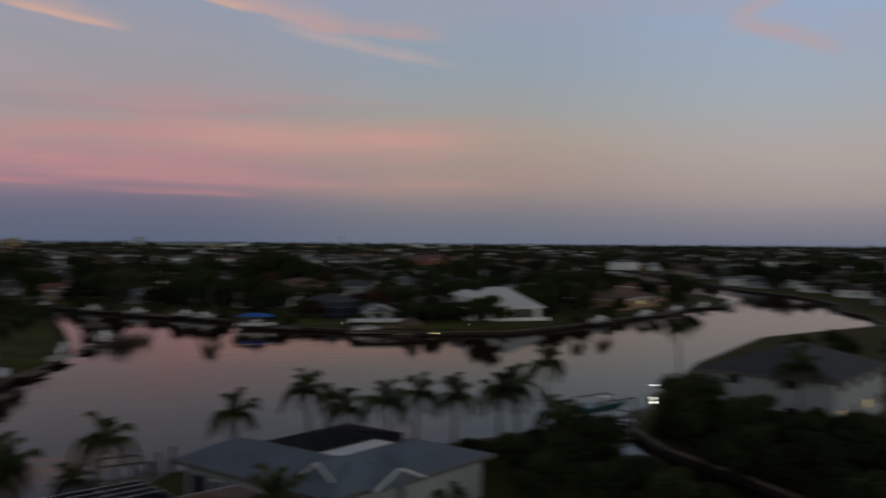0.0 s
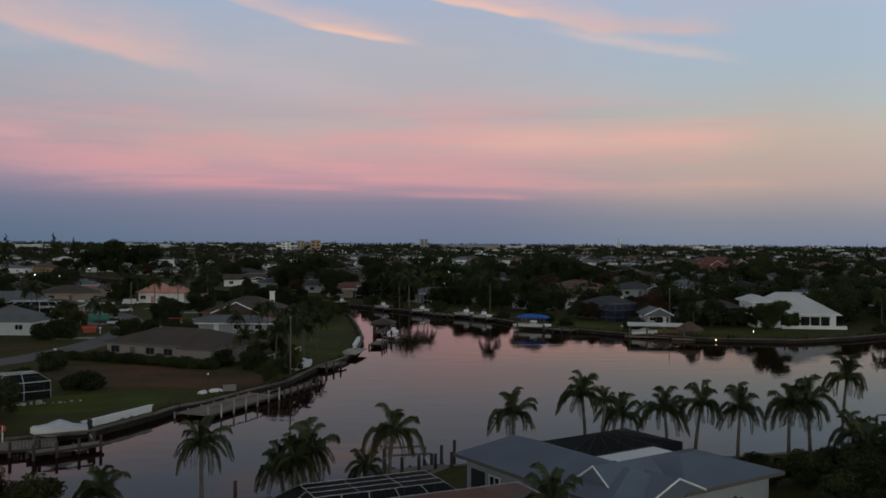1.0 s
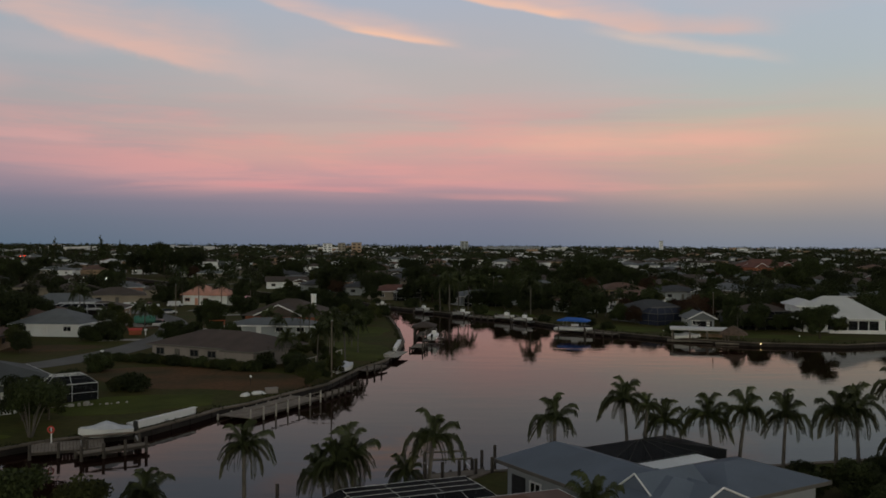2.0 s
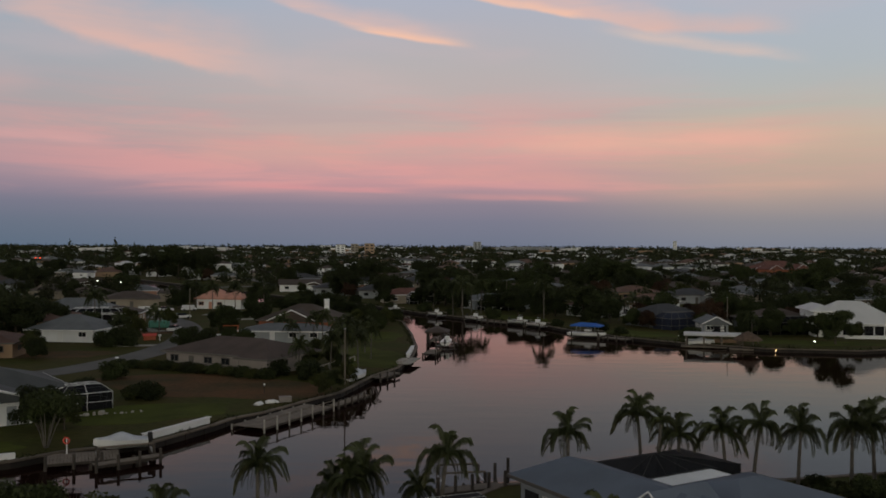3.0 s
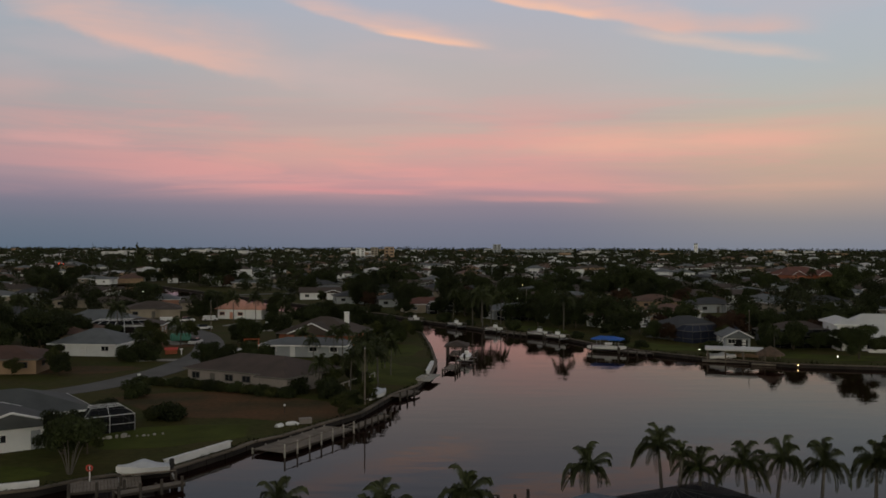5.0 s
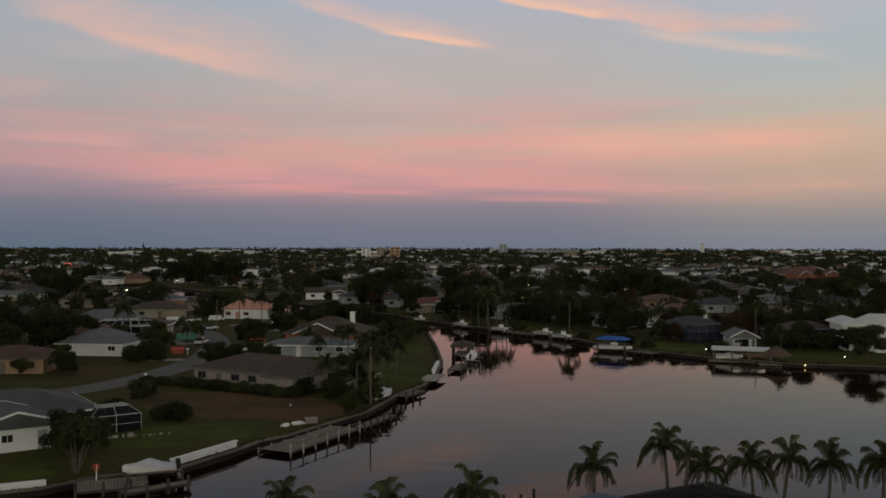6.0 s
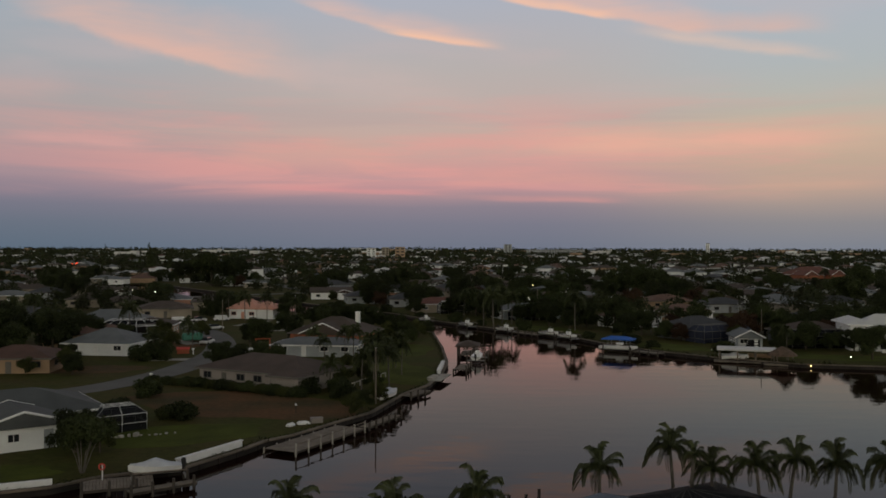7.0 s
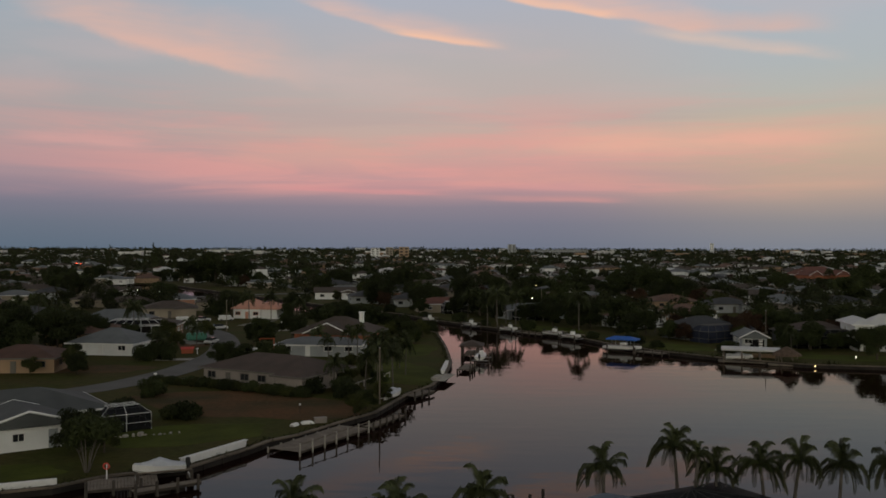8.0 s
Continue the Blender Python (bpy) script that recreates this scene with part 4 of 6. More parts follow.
FRONDS = {
    "up": [frond_mesh(s, 2.3, 1.60, 1.22, FROND, hang=0.6, wide=0.27) for s in (1, 2)],
    "out": [frond_mesh(s, 2.6, 0.85, 1.30, FROND, hang=0.8, wide=0.29) for s in (3, 4)],
    "down": [frond_mesh(s, 2.1, 0.22, 1.12, FRONDDRY, hang=0.85, wide=0.28) for s in (5, 6)],
}


def palm_trunk(seed, height, r0=0.14, bend=0.5):
    rnd = random.Random(seed)
    bx, by = rnd.uniform(-bend, bend), rnd.uniform(-bend, bend)
    bm, n = BM(), 14
    pts, rad = [], []
    for k in range(n + 1):
        f = k / n
        pts.append((bx * f * f, by * f * f, -0.2 + (height + 0.2) * f))
        rad.append(r0 * (1.25 - 0.45 * f + (0.25 if k == 0 else 0)) * (1.06 if k % 2 else 0.96))
    tube(bm, pts, rad, 8)
    return mesh_of("palm_trunk", bm, BARK), (bx, by, height)


def palm(x, y, height, seed, size=1.0, label="tall queen palm with drooping feathery fronds", group="waterfront palms", count=23, z=GROUND, bend=0.5, name="palm_tree", joined=False):
    """height: of the crown's heart over the ground."""
    rnd = random.Random(seed)
    t = thing(name, x, y, z, 0, label, "palm", group)
    me, (bx, by, h) = palm_trunk(seed, height, bend=bend)
    piece("trunk", me, t)
    bm = BM()
    tube(bm, [(bx, by, h - 0.7), (bx, by, h - 0.3), (bx, by, h + 0.25)], [0.13, 0.17, 0.08], 7)
    part("crownshaft", bm, FROND, t, "green crownshaft")
    crown = BM() if joined else None
    for k in range(count):
        f = k / (count - 1)
        kind = "up" if f < 0.4 else ("out" if f < 0.72 else "down")
        yaw = k * 137.5 + rnd.uniform(-18, 18)
        s = size * rnd.uniform(0.68, 1.08)
        tilt = rnd.uniform(-14, 16) + (30 if f < 0.2 else 0)
        me, m = FRONDS[kind][rnd.randrange(2)], pose(bx, by, h, 0, 0, yaw) @ pose(0, 0, 0, rnd.uniform(-15, 15), -tilt, 0) @ Matrix.Diagonal((s, s, s, 1))
        if joined:
            one = BM()
            one.from_mesh(me)
            one.transform(m)
            tmp = bpy.data.meshes.new("frond_copy")
            one.to_mesh(tmp)
            one.free()
            crown.from_mesh(tmp)
            bpy.data.meshes.remove(tmp)
        else:
            piece("frond", me, t, m)
    if joined:
        part("crown", crown, FROND, t)
    return t


# near bank, from the left
palm(-9.7, 58.5, 5.8, 11, 0.95, "queen palm with a leaning trunk beside the canal", bend=0.9)
palm(-3.8, 59.0, 4.5, 12, 1.0)
palm(-2.6, 60.0, 4.8, 13, 1.0)
palm(-4.6, 60.8, 3.5, 14, 0.95)
palm(2.2, 60.6, 6.0, 15, 1.0)
palm(0.9, 61.5, 3.3, 16, 0.75, "young palm beside a screened pool cage")
palm(12.6, 69.8, 5.3, 17, 1.0)
palm(19.4, 73.6, 6.1, 18, 1.05)
palm(22.1, 72.4, 4.5, 19, 0.95)
palm(20.2, 71.8, 5.9, 20, 0.55, "slender young palm with a thin trunk")
palm(25.9, 71.8, 5.1, 21, 1.05)
palm(28.0, 71.4, 5.7, 22, 0.95)
palm(31.5, 71.0, 5.2, 23, 1.0)
palm(35.4, 70.0, 5.6, 24, 1.1)
palm(37.6, 70.6, 5.7, 25, 1.1)
palm(43.4, 76.0, 7.0, 26, 1.1)
palm(41.2, 70.5, 3.0, 27, 1.0)
palm(11.3, 51.0, 3.8, 29, 1.15, "short garden palm before a blue-grey roof", "garden palms")
palm(21.0, 48.0, 3.0, 30, 0.85, "short garden palm before a blue-grey roof", "garden palms")
palm(-16.8, 61.0, 2.0, 33, 1.0, "low garden palm at the water's edge", "garden palms")
palm(40.2, 66.5, 2.8, 34, 1.1)
palm(66.5, 66.5, 6.6, 35, 1.15, "leafy palm before a charcoal roof", "garden palms")
palm(78.5, 100.5, 7.0, 31, 0.9)

# shrubs


def shrub_mesh(seed, rx, h, mat, n=2200, leaf=0.14):
    return leaf_mesh("shrub_leaves", [(0, 0, h * 0.5, rx * 0.7)] + [(rx * 0.6 * math.cos(a), rx * 0.6 * math.sin(a), h * (0.4 + 0.25 * math.sin(3 * a + seed)), rx * 0.5) for a in (0.3, 1.5, 2.8, 4.0, 5.3)],
                     n, leaf, mat, seed, h / rx * 0.6)


SHRUBS = [shrub_mesh(1, 1.6, 1.8, LEAF), shrub_mesh(2, 1.3, 1.5, LEAFB), shrub_mesh(3, 2.2, 3.0, LEAF, 3800, 0.17)]


def shrub(x, y, k, s=1.0, label="rounded dark green garden shrub", group="garden shrubs"):
    t = thing("shrub", x, y, GROUND, (x * 71 + y * 13) % 360, label, "shrub", group)
    t.scale = (s, s, s)
    piece("foliage", SHRUBS[k], t)
    bm = BM()
    for a in (0.5, 2.5, 4.6):
        tube(bm, [(0, 0, -0.1), (0.3 * math.cos(a), 0.3 * math.sin(a), 0.8)], [0.05, 0.02], 5)
    part("stem", bm, DARKBARK, t)
    return t

# driveways
for line, w in ([(-58, 176.5), (-47, 178)], 3.2), ([(-63, 240), (-72, 262)], 4.5), ([(-52, 236), (-40, 240)], 4.0), ([(-50, 244), (-36, 252)], 3.0), ([(-56, 252), (-52, 270)], 4.0), ([(-47, 190), (-38, 191)], 3.0), ([(-46, 196), (-36, 199)], 3.0), ([(-49, 152), (-41, 150)], 3.4), ([(-56, 205), (-66, 216)], 4.0):
    tagged(part("driveway", ribbon(line, w, GROUND + 0.05), CONCRETE), "pale concrete driveway off the street", "driveway", kind="structure")

# hedges and trees by name
for i in range(-1, 9):
    shrub(-38 + i * 2.1, 143.2 - i * 1.17, (0, 1)[i % 2], 0.95, "clipped dark hedge shrub along a beige wall", "hedge by the long house")
for i in range(5):
    shrub(-47.0 + i * 1.5, 146.5 - i * 0.4, (0, 1)[i % 2], 0.8, "clipped dark hedge shrub beside the street", "hedge by the street")
shrub(-43.5, 134.0, 2, 0.9)
shrub(-41.8, 117, 2, 0.9)
shrub(-33.6, 117.0, 0, 1.3)
shrub(-35.4, 117.4, 1, 1.2)
shrub(-20.5, 137.5, 2, 1.0)
shrub(-15.5, 138.5, 2, 0.8)
shrub(-14.0, 133.0, 2, 0.9)
for i in range(8):
    shrub(30.5 + i * 1.85, 73.2 - 0.5 * (i % 2), i % 2, 0.45 + 0.08 * (i % 3), "dark overgrown shrub on the near bank", "shrubs on the near bank")
shrub(-58.5, 176, 2, 1.1)
shrub(-55.5, 177.5, 2, 1.2)


def stemmed_tree(x, y, h, seed):
    """Many thin stems fanning from one base under a loose crown."""
    t = thing("multi_stem_tree", x, y, GROUND, 0, "loose dark tree with many pale fanning stems near the seawall", "tree")
    r = random.Random(seed)
    lumps = []
    for k in range(9):
        a, q = k * 0.7, r.uniform(0.8, 2.3)
        ex, ey, ez = q * math.cos(a), q * math.sin(a), h * r.uniform(0.55, 0.85)
        bm = BM()
        tube(bm, [(0.15 * math.cos(a), 0.15 * math.sin(a), -0.1), (ex * 0.45, ey * 0.45, ez * 0.5), (ex, ey, ez)], [0.06, 0.05, 0.02], 6)
        part("stem", bm, BARK, t)
        lumps.append((ex, ey, ez, r.uniform(0.7, 1.3)))
    lumps += [(0, 0, h * 0.85, 1.4), (-1.2, 0.5, h * 0.8, 1.2), (1.2, 0.3, h * 0.75, 1.2)]
    piece("crown", leaf_mesh("loose_crown", lumps, 6000, 0.15, LEAF, seed, 0.8), t)


stemmed_tree(-35.4, 89.0, 5.4, 71)
tree(-39.6, 97.6, 0, 0.72, 20, "dark leafy tree beside the white gabled house")
tree(-36.9, 97.6, 2, 0.6, 70, "small multi-stemmed tree near the seawall")
for x, y, k, s in ((-12.5, 150, 2, 0.55), (-17, 163, 2, 0.5), (-12, 186, 2, 0.45), (-35, 174, 0, 0.6), (-40, 199, 1, 0.8), (-126, 497, 3, 2.0), (-112, 490, 3, 1.7), (-140, 505, 3, 1.6), (80, 377, 3, 1.6), (90, 384, 3, 1.4), (150, 330, 3, 1.3), (-20, 420, 3, 1.4), (210, 440, 3, 1.5),
                   (-30, 228, 3, 0.8), (-41, 168, 0, 0.7), (-80, 186, 1, 1.1), (-84, 176, 0, 1.1), (-83, 196, 3, 0.9), (-58, 219, 2, 0.7),
                   (-20, 236, 1, 0.9), (-28, 246, 3, 0.8), (-90, 152, 1, 1.1), (-88, 166, 3, 0.9),
                   (87.2, 179.6, 1, 0.85), (86, 196, 0, 0.6), (75, 196, 0, 0.6), (71, 214, 4, 0.9), (77, 224, 4, 1.0), (67, 236, 3, 0.8), (46, 222, 0, 0.9), (50, 240, 1, 0.9), (38, 258, 1, 1.0),
                   (41, 248, 0, 0.9), (14, 282, 1, 1.0), (18, 296, 3, 0.9), (4, 298, 0, 0.9), (-8, 318, 1, 1.0), (-24, 338, 3, 1.0), (119, 210, 1, 0.9), (121, 214, 3, 0.9), (128, 206, 0, 0.9),
                   (-6.5, 206, 0, 0.55), (-8, 214, 1, 0.55), (-5, 222, 2, 0.7), (-11, 227, 0, 0.7), (-14, 236, 1, 0.6), (-10, 244, 0, 0.6), (-13, 218, 2, 0.7), (-4.5, 231, 0, 0.5), (-20, 222, 3, 0.6), (-20, 252, 1, 0.7), (-27, 262, 0, 0.8),
                   (-15.0, 145, 2, 0.5), (-10.5, 143, 0, 0.4), (-92, 178, 1, 1.1), (-98, 190, 3, 1.0), (-90, 202, 3, 0.9), (-101, 206, 3, 1.0), (-97, 172, 1, 1.0), (-36, 160, 1, 0.6), (-30, 163, 0, 0.7),
                   (-62, 192, 0, 0.6), (-58, 196, 2, 0.7), (-80, 206, 1, 0.8), (-72, 205, 0, 0.7), (-66, 214, 2, 0.8), (-88, 212, 3, 0.8), (-44, 208, 0, 0.7), (-36, 214, 1, 0.8), (-66, 160, 2, 0.7), (-70, 170, 0, 0.6),
                   (-64, 156.5, 0, 0.55), (-72, 156, 2, 0.5), (-68, 287, 1, 1.0), (-47, 288, 3, 0.8), (-70, 276, 0, 0.9), (-48, 276, 1, 0.6), (78.5, 205, 0, 0.75), (82, 199, 2, 0.7), (91, 200, 0, 0.6), (97, 191, 2, 0.6),
                   (58, 214, 4, 0.7), (55, 218, 0, 0.7), (52, 229, 1, 0.8), (61, 233, 4, 0.8), (69, 208, 2, 0.7), (84, 218, 1, 0.8), (94, 214, 4, 0.9), (36, 246, 0, 0.8), (31, 252, 1, 0.8), (25, 270, 0, 0.8), (40, 268, 3, 0.8), (16, 270, 1, 0.7),
                   (108, 207, 1, 0.7), (112, 196, 0, 0.8), (116, 202, 1, 0.8), (134, 214, 1, 0.8), (141, 206, 0, 0.6), (126, 220, 3, 0.9), (-8, 300, 0, 0.8), (12, 296, 1, 0.8), (-4, 322, 3, 0.9),
                   (136, 232, 3, 1.0), (166, 228, 1, 0.9), (172, 222, 0, 0.9), (186, 236, 3, 0.9), (198, 256, 1, 1.0), (104, 216, 3, 0.9), (98, 222, 1, 1.0)):
    tree(x, y, k, s, (x * 53 + y * 29) % 360)
for x, y, k, s in ((-11.8, 119.5, 2, 0.5), (-10.6, 124.0, 0, 0.42), (-8.6, 129.5, 2, 0.5)):
    tree(x, y, k, s, (x * 53 + y * 29) % 360, "small dark tree overhanging the seawall")
for x, y, k, s in ((53.8, 66, 0, 1.05), (57, 70, 0, 0.80), (60.5, 66.5, 1, 0.55), (55, 62.5, 1, 0.62), (52.8, 58, 0, 0.60), (40.5, 62, 1, 0.59), (36.5, 60.5, 0, 0.60), (33.5, 62.5, 1, 0.44), (38.5, 64.5, 2, 0.56), (34, 53, 1, 0.44), (38, 55.5, 0, 0.44), (36, 47, 1, 0.48),
                   (56, 48, 1, 0.75), (64, 57, 0, 0.65), (61, 60, 3, 0.45), (120, 100, 1, 0.50), (138, 112, 0, 0.60), (54.5, 44, 0, 0.70), (53, 51, 3, 0.45), (57, 56, 0, 0.50), (60, 50, 1, 0.45), (66, 52, 0, 0.42), (62, 44, 1, 0.60), (59, 62, 2, 0.50), (70, 48, 0, 0.50), (72, 55, 1, 0.35),
                   (33, 58.5, 0, 0.48), (30.5, 55, 1, 0.31), (31.5, 66, 0, 0.31), (34.5, 66.5, 2, 0.48), (38, 68, 0, 0.40), (42, 69, 1, 0.36), (-24, 56, 0, 0.80), (-30, 54, 1, 0.72), (-20, 57, 2, 0.74), (-36, 53, 0, 0.60)):
    tree(x, y, k, s, (x * 53 + y * 29) % 360, "dark leafy tree crowding the near bank", "trees on the near bank")
for x, y, s in ((-268, 720, 1.5), (-232, 718, 1.6), (-222, 735, 1.35), (170, 800, 0.9), (330, 640, 1.1), (420, 700, 1.3), (480, 650, 1.1)):
    pine(x, y, s)

for x, y, s in ((82, 97, 0.6), (86, 100, 0.7), (91, 103, 0.6), (97, 107, 0.7), (88, 94, 0.7), (95, 99, 0.8), (102, 104, 0.8), (108, 111, 0.7), (116, 117, 0.8), (124, 124, 0.8), (100, 95, 0.8), (110, 102, 0.9), (120, 110, 0.9), (130, 120, 0.9), (138, 130, 0.8), (105, 88, 0.9), (118, 94, 0.9), (58, 60, 1.2), (61, 62, 1.0), (63, 58, 1.3), (66, 60, 1.0), (64, 66, 0.9), (68, 56, 1.2), (62, 54, 1.2), (57, 65, 1.0), (70, 61, 0.8), (55, 71, 1.0), (60, 73, 0.9), (65, 55, 1.2), (67, 51, 1.3), (52.4, 61, 0.9), (52.6, 57, 1.0), (52.4, 53, 1.1), (52.0, 48, 1.1), (51.5, 43.5, 1.2), (43.2, 66, 0.7), (41.6, 58, 0.8), (40.6, 52, 0.9), (39.6, 47, 1.0)):
    shrub(x, y, 2, s, "dark overgrown shrub on the near bank", "shrubs on the near bank")
for i, (x, y) in enumerate(((-3.5, 236), (-9, 250), (-18, 262), (-27, 275), (-40, 292), (-6, 283), (-18, 303), (-28, 318), (5, 266), (12, 253), (23, 240), (37, 219), (44, 204), (48, 199), (60, 186.5), (114, 183), (126, 189))):
    shrub(x, y + 1.5, (2, 0)[i % 2], 1.0, "dark shrub at the seawall's edge", "shrubs along the seawall")
# belt of trees behind the far waterfront houses
belt = random.Random(58)
HOMES = [(o.location.x, o.location.y) for o in scene.objects if o.parent is None and o.name.split(".")[0] == "house"]
for k in range(len(FAR_SHORE) - 6):
    (ax, ay), (bx, by) = FAR_SHORE[k + 2], FAR_SHORE[k + 3]
    run = math.hypot(bx - ax, by - ay)
    for q in range(max(1, round(run / 5.5))):
        f, off = (q + belt.random()) / max(1, round(run / 5.5)), belt.uniform(20, 52)
        px, py = ax + (bx - ax) * f + (by - ay) / run * off, ay + (by - ay) * f - (bx - ax) / run * off
        if in_canal(px, py):
            px, py = 2 * (ax + (bx - ax) * f) - px, 2 * (ay + (by - ay) * f) - py
        if not in_canal(px, py) and min(math.hypot(px - hx, py - hy) for hx, hy in HOMES) > 10.5:
            tree(px, py, belt.choice((0, 1, 1, 3, 3, 4)), belt.uniform(0.7, 1.0), belt.uniform(0, 360))
# palms across the water
TALL = palm(18.5, 262, 8.5, 41, 1.45, "tall palm on the far bank", "palms of the far bank", 28, joined=True)
SHORT = palm(56, 236, 5.0, 42, 1.2, "garden palm among the houses", "garden palms across the water", 24, joined=True)


def again(ob, x, y, rot, s=1.0):
    c = copy_thing(ob, pose(x, y, GROUND, 0, 0, rot))
    c.scale = (s, s, s)
    return c


for i, (x, y, s) in enumerate(((16, 266, 1.0), (21, 258, 0.9), (-12, 139, 0.62), (-10.3, 141.5, 0.66), (-8, 144, 0.6), (-8.5, 151, 0.66), (-11.5, 154, 0.62), (-6.5, 157, 0.6), (-8, 166, 0.62), (-11, 162, 0.68), (15, 246, 1.0), (12.5, 250, 0.9), (36.5, 240, 1.0), (-13, 168, 0.6), (-17, 178, 0.65), (-19, 181, 0.6), (-64, 273, 0.8), (-58, 268, 0.85), (-52, 271, 0.8),
                               (-42, 262, 0.7), (8, 284, 0.8), (122, 197, 0.8), (132, 200, 0.8), (74, 190, 0.55))):
    again(TALL, x, y, i * 61, s)
for i, (x, y, s) in enumerate(((-55, 200, 0.8), (-57, 178, 0.9), (-17, 140, 0.8), (-60, 214, 0.8), (62, 244, 1.0), (90, 226, 0.8), (158, 212, 0.8), (30, 268, 0.9), (-26, 190, 0.8), (-23, 180, 0.7), (50, 262, 1.0))):
    again(SHORT, x, y, i * 77, s)

# ======== suburb beyond, lot by lot ========
TAKEN = [(o.location.x, o.location.y, 20) for o in scene.objects if o.parent is None and o.name.split(".")[0] == "house"]
LOTS = [
    (WHITEWALL, GREYROOF, 15, 11, 1.8, "single-storey white house with a grey roof"), (BEIGE, BROWNROOF, 16, 12, 2.0, "single-storey beige house with a brown roof"),
    (WHITEWALL, WHITEROOF, 14, 11, 1.7, "single-storey white house with a white roof"), (TANWALL, ORANGEROOF, 16, 12, 2.1, "single-storey tan house with a terracotta roof"),
    (GREYWALL, DARKROOF, 15, 12, 2.0, "single-storey grey house with a charcoal roof"), (PEACHWALL, GREYROOF, 14, 11, 1.8, "single-storey peach house with a grey roof"),
    (WHITEWALL, BROWNROOF, 17, 11, 1.9, "long white house with a brown roof"), (BEIGE, GREYROOF, 15, 11, 1.8, "single-storey beige house with a pale grey roof")]
rnd = random.Random(77)
made, spots = {}, []
for row in range(-4, 24):
    for col in range(-22, 32):
        u, v = col * 25 + (12 if row % 2 else 0), 150 + row * 27 + (6 if row % 2 else 0)
        a = radians(14)
        x, y = u * math.cos(a) - v * math.sin(a) + rnd.uniform(-4, 4) + 60, u * math.sin(a) + v * math.cos(a) + rnd.uniform(-4, 4)
        dist, az = math.hypot(x, y), math.degrees(math.atan2(x, y))
        if not (190 < dist < 600) or not (-31 < az < 53) or rnd.random() < 0.1:
            continue
        if in_canal(x, y) or shore_dist(x, y) < (26 if dist < 280 else 15) or any(math.hypot(x - p, y - q) < r for p, q, r in TAKEN):
            continue
        if seg_dist(x, y, ROAD) < 13 or any(seg_dist(x, y, s) < 12 for s in STREETS):
            continue
        spots.append((x, y))
for x, y in spots:
    k = rnd.choice((0, 0, 1, 1, 4, 3, 4, 5, 6, 6, 7, 7))
    rot = 14 + rnd.choice((0, 0, 180, 90)) + rnd.uniform(-6, 6)
    if k not in made:
        w, r, ww, dd, rise, lab = LOTS[k]
        made[k] = house(x, y, rot, ww, dd, lab, w, r, 2.8, rise, eave=(None, BRONZE, None, BRONZE, BRONZE, None, BRONZE, None)[k], gable=k in (2, 6), fronts=3, group="suburban houses", wings=((ww * 0.3, -dd * 0.45, ww * 0.38, 6, "y", k % 2 == 0),))
    else:
        copy_thing(made[k], pose(x, y, GROUND, 0, 0, rot))
# garden trees between the lots
count = 0
for x, y in spots:
    for _ in range(2 if math.hypot(x, y) < 420 else 1):
        a, r = rnd.uniform(0, 6.28), rnd.uniform(8.5, 13.5)
        px, py = x + r * math.cos(a), y + r * math.sin(a)
        if in_canal(px, py) or shore_dist(px, py) < 6 or any(math.hypot(px - p, py - q) < 9 for p, q, _ in TAKEN) or count > 290 or seg_dist(px, py, ROAD) < 6:
            continue
        count += 1
        if rnd.random() < 0.2:
            again(rnd.choice((TALL, SHORT)), px, py, rnd.uniform(0, 360), rnd.uniform(0.7, 1.1))
        else:
            tree(px, py, rnd.choice((0, 1, 1, 2, 3, 3, 4)), rnd.uniform(0.7, 1.15), rnd.uniform(0, 360))


def far_woods():
    """Tree clumps past the nearer lots, thinning into a dark band on the horizon."""
    r = np.random.RandomState(9)
    verts, faces = [], []
    near = np.array(spots + [(p, q) for p, q, _ in TAKEN])
    for _ in range(25000):
        d = 285 * (4700 / 285) ** (r.rand() ** 0.85)
        az = radians(r.uniform(-36, 58))
        x, y = d * math.sin(az), d * math.cos(az)
        if d < 700:
            if r.rand() < 0.58:
                continue
            if np.hypot(near[:, 0] - x, near[:, 1] - y).min() < 13.0 or in_canal(x, y) or shore_dist(x, y) < 14:
                continue
            if seg_dist(x, y, ROAD) < 7 or any(seg_dist(x, y, s) < 6 for s in STREETS):
                continue
        h, w = r.uniform(4, 9.0), r.uniform(2.2, 4.5)
        if d > 1500:
            w *= 1.8
        if d > 2600:
            h *= 1.0 + (d - 2600) / 1500
        m = 150 if d < 450 else (70 if d < 900 else (24 if d < 1800 else 9))
        leaf = 0.55 if d < 450 else (0.9 if d < 900 else (1.7 if d < 1800 else 3.6))
        dirs = r.normal(size=(m, 3))
        dirs /= np.linalg.norm(dirs, axis=1)[:, None]
        lump = 0.35 + 0.55 * r.rand(m, 1)
        p = np.array([x, y, GROUND + h * 0.52]) + dirs * lump * np.array([w, w, h * 0.5])
        p[:, 2] = np.maximum(p[:, 2], GROUND + 0.3)
        a = r.normal(size=(m, 3)) * leaf
        b = r.normal(size=(m, 3)) * leaf
        base = len(verts)
        verts.extend(np.stack([p - a * 0.6, p + b * 0.6, p + a * 0.6], 1).reshape(-1, 3).tolist())
        faces.extend([(base + 3 * k, base + 3 * k + 1, base + 3 * k + 2) for k in range(m)])
    me = bpy.data.meshes.new("distant_woods")
    me.from_pydata(verts, [], faces)
    me.materials.append(WOODS)
    tagged(new("distant_woods", me), "dark trees thickening toward the flat horizon", "woods", kind="stuff")


far_woods()


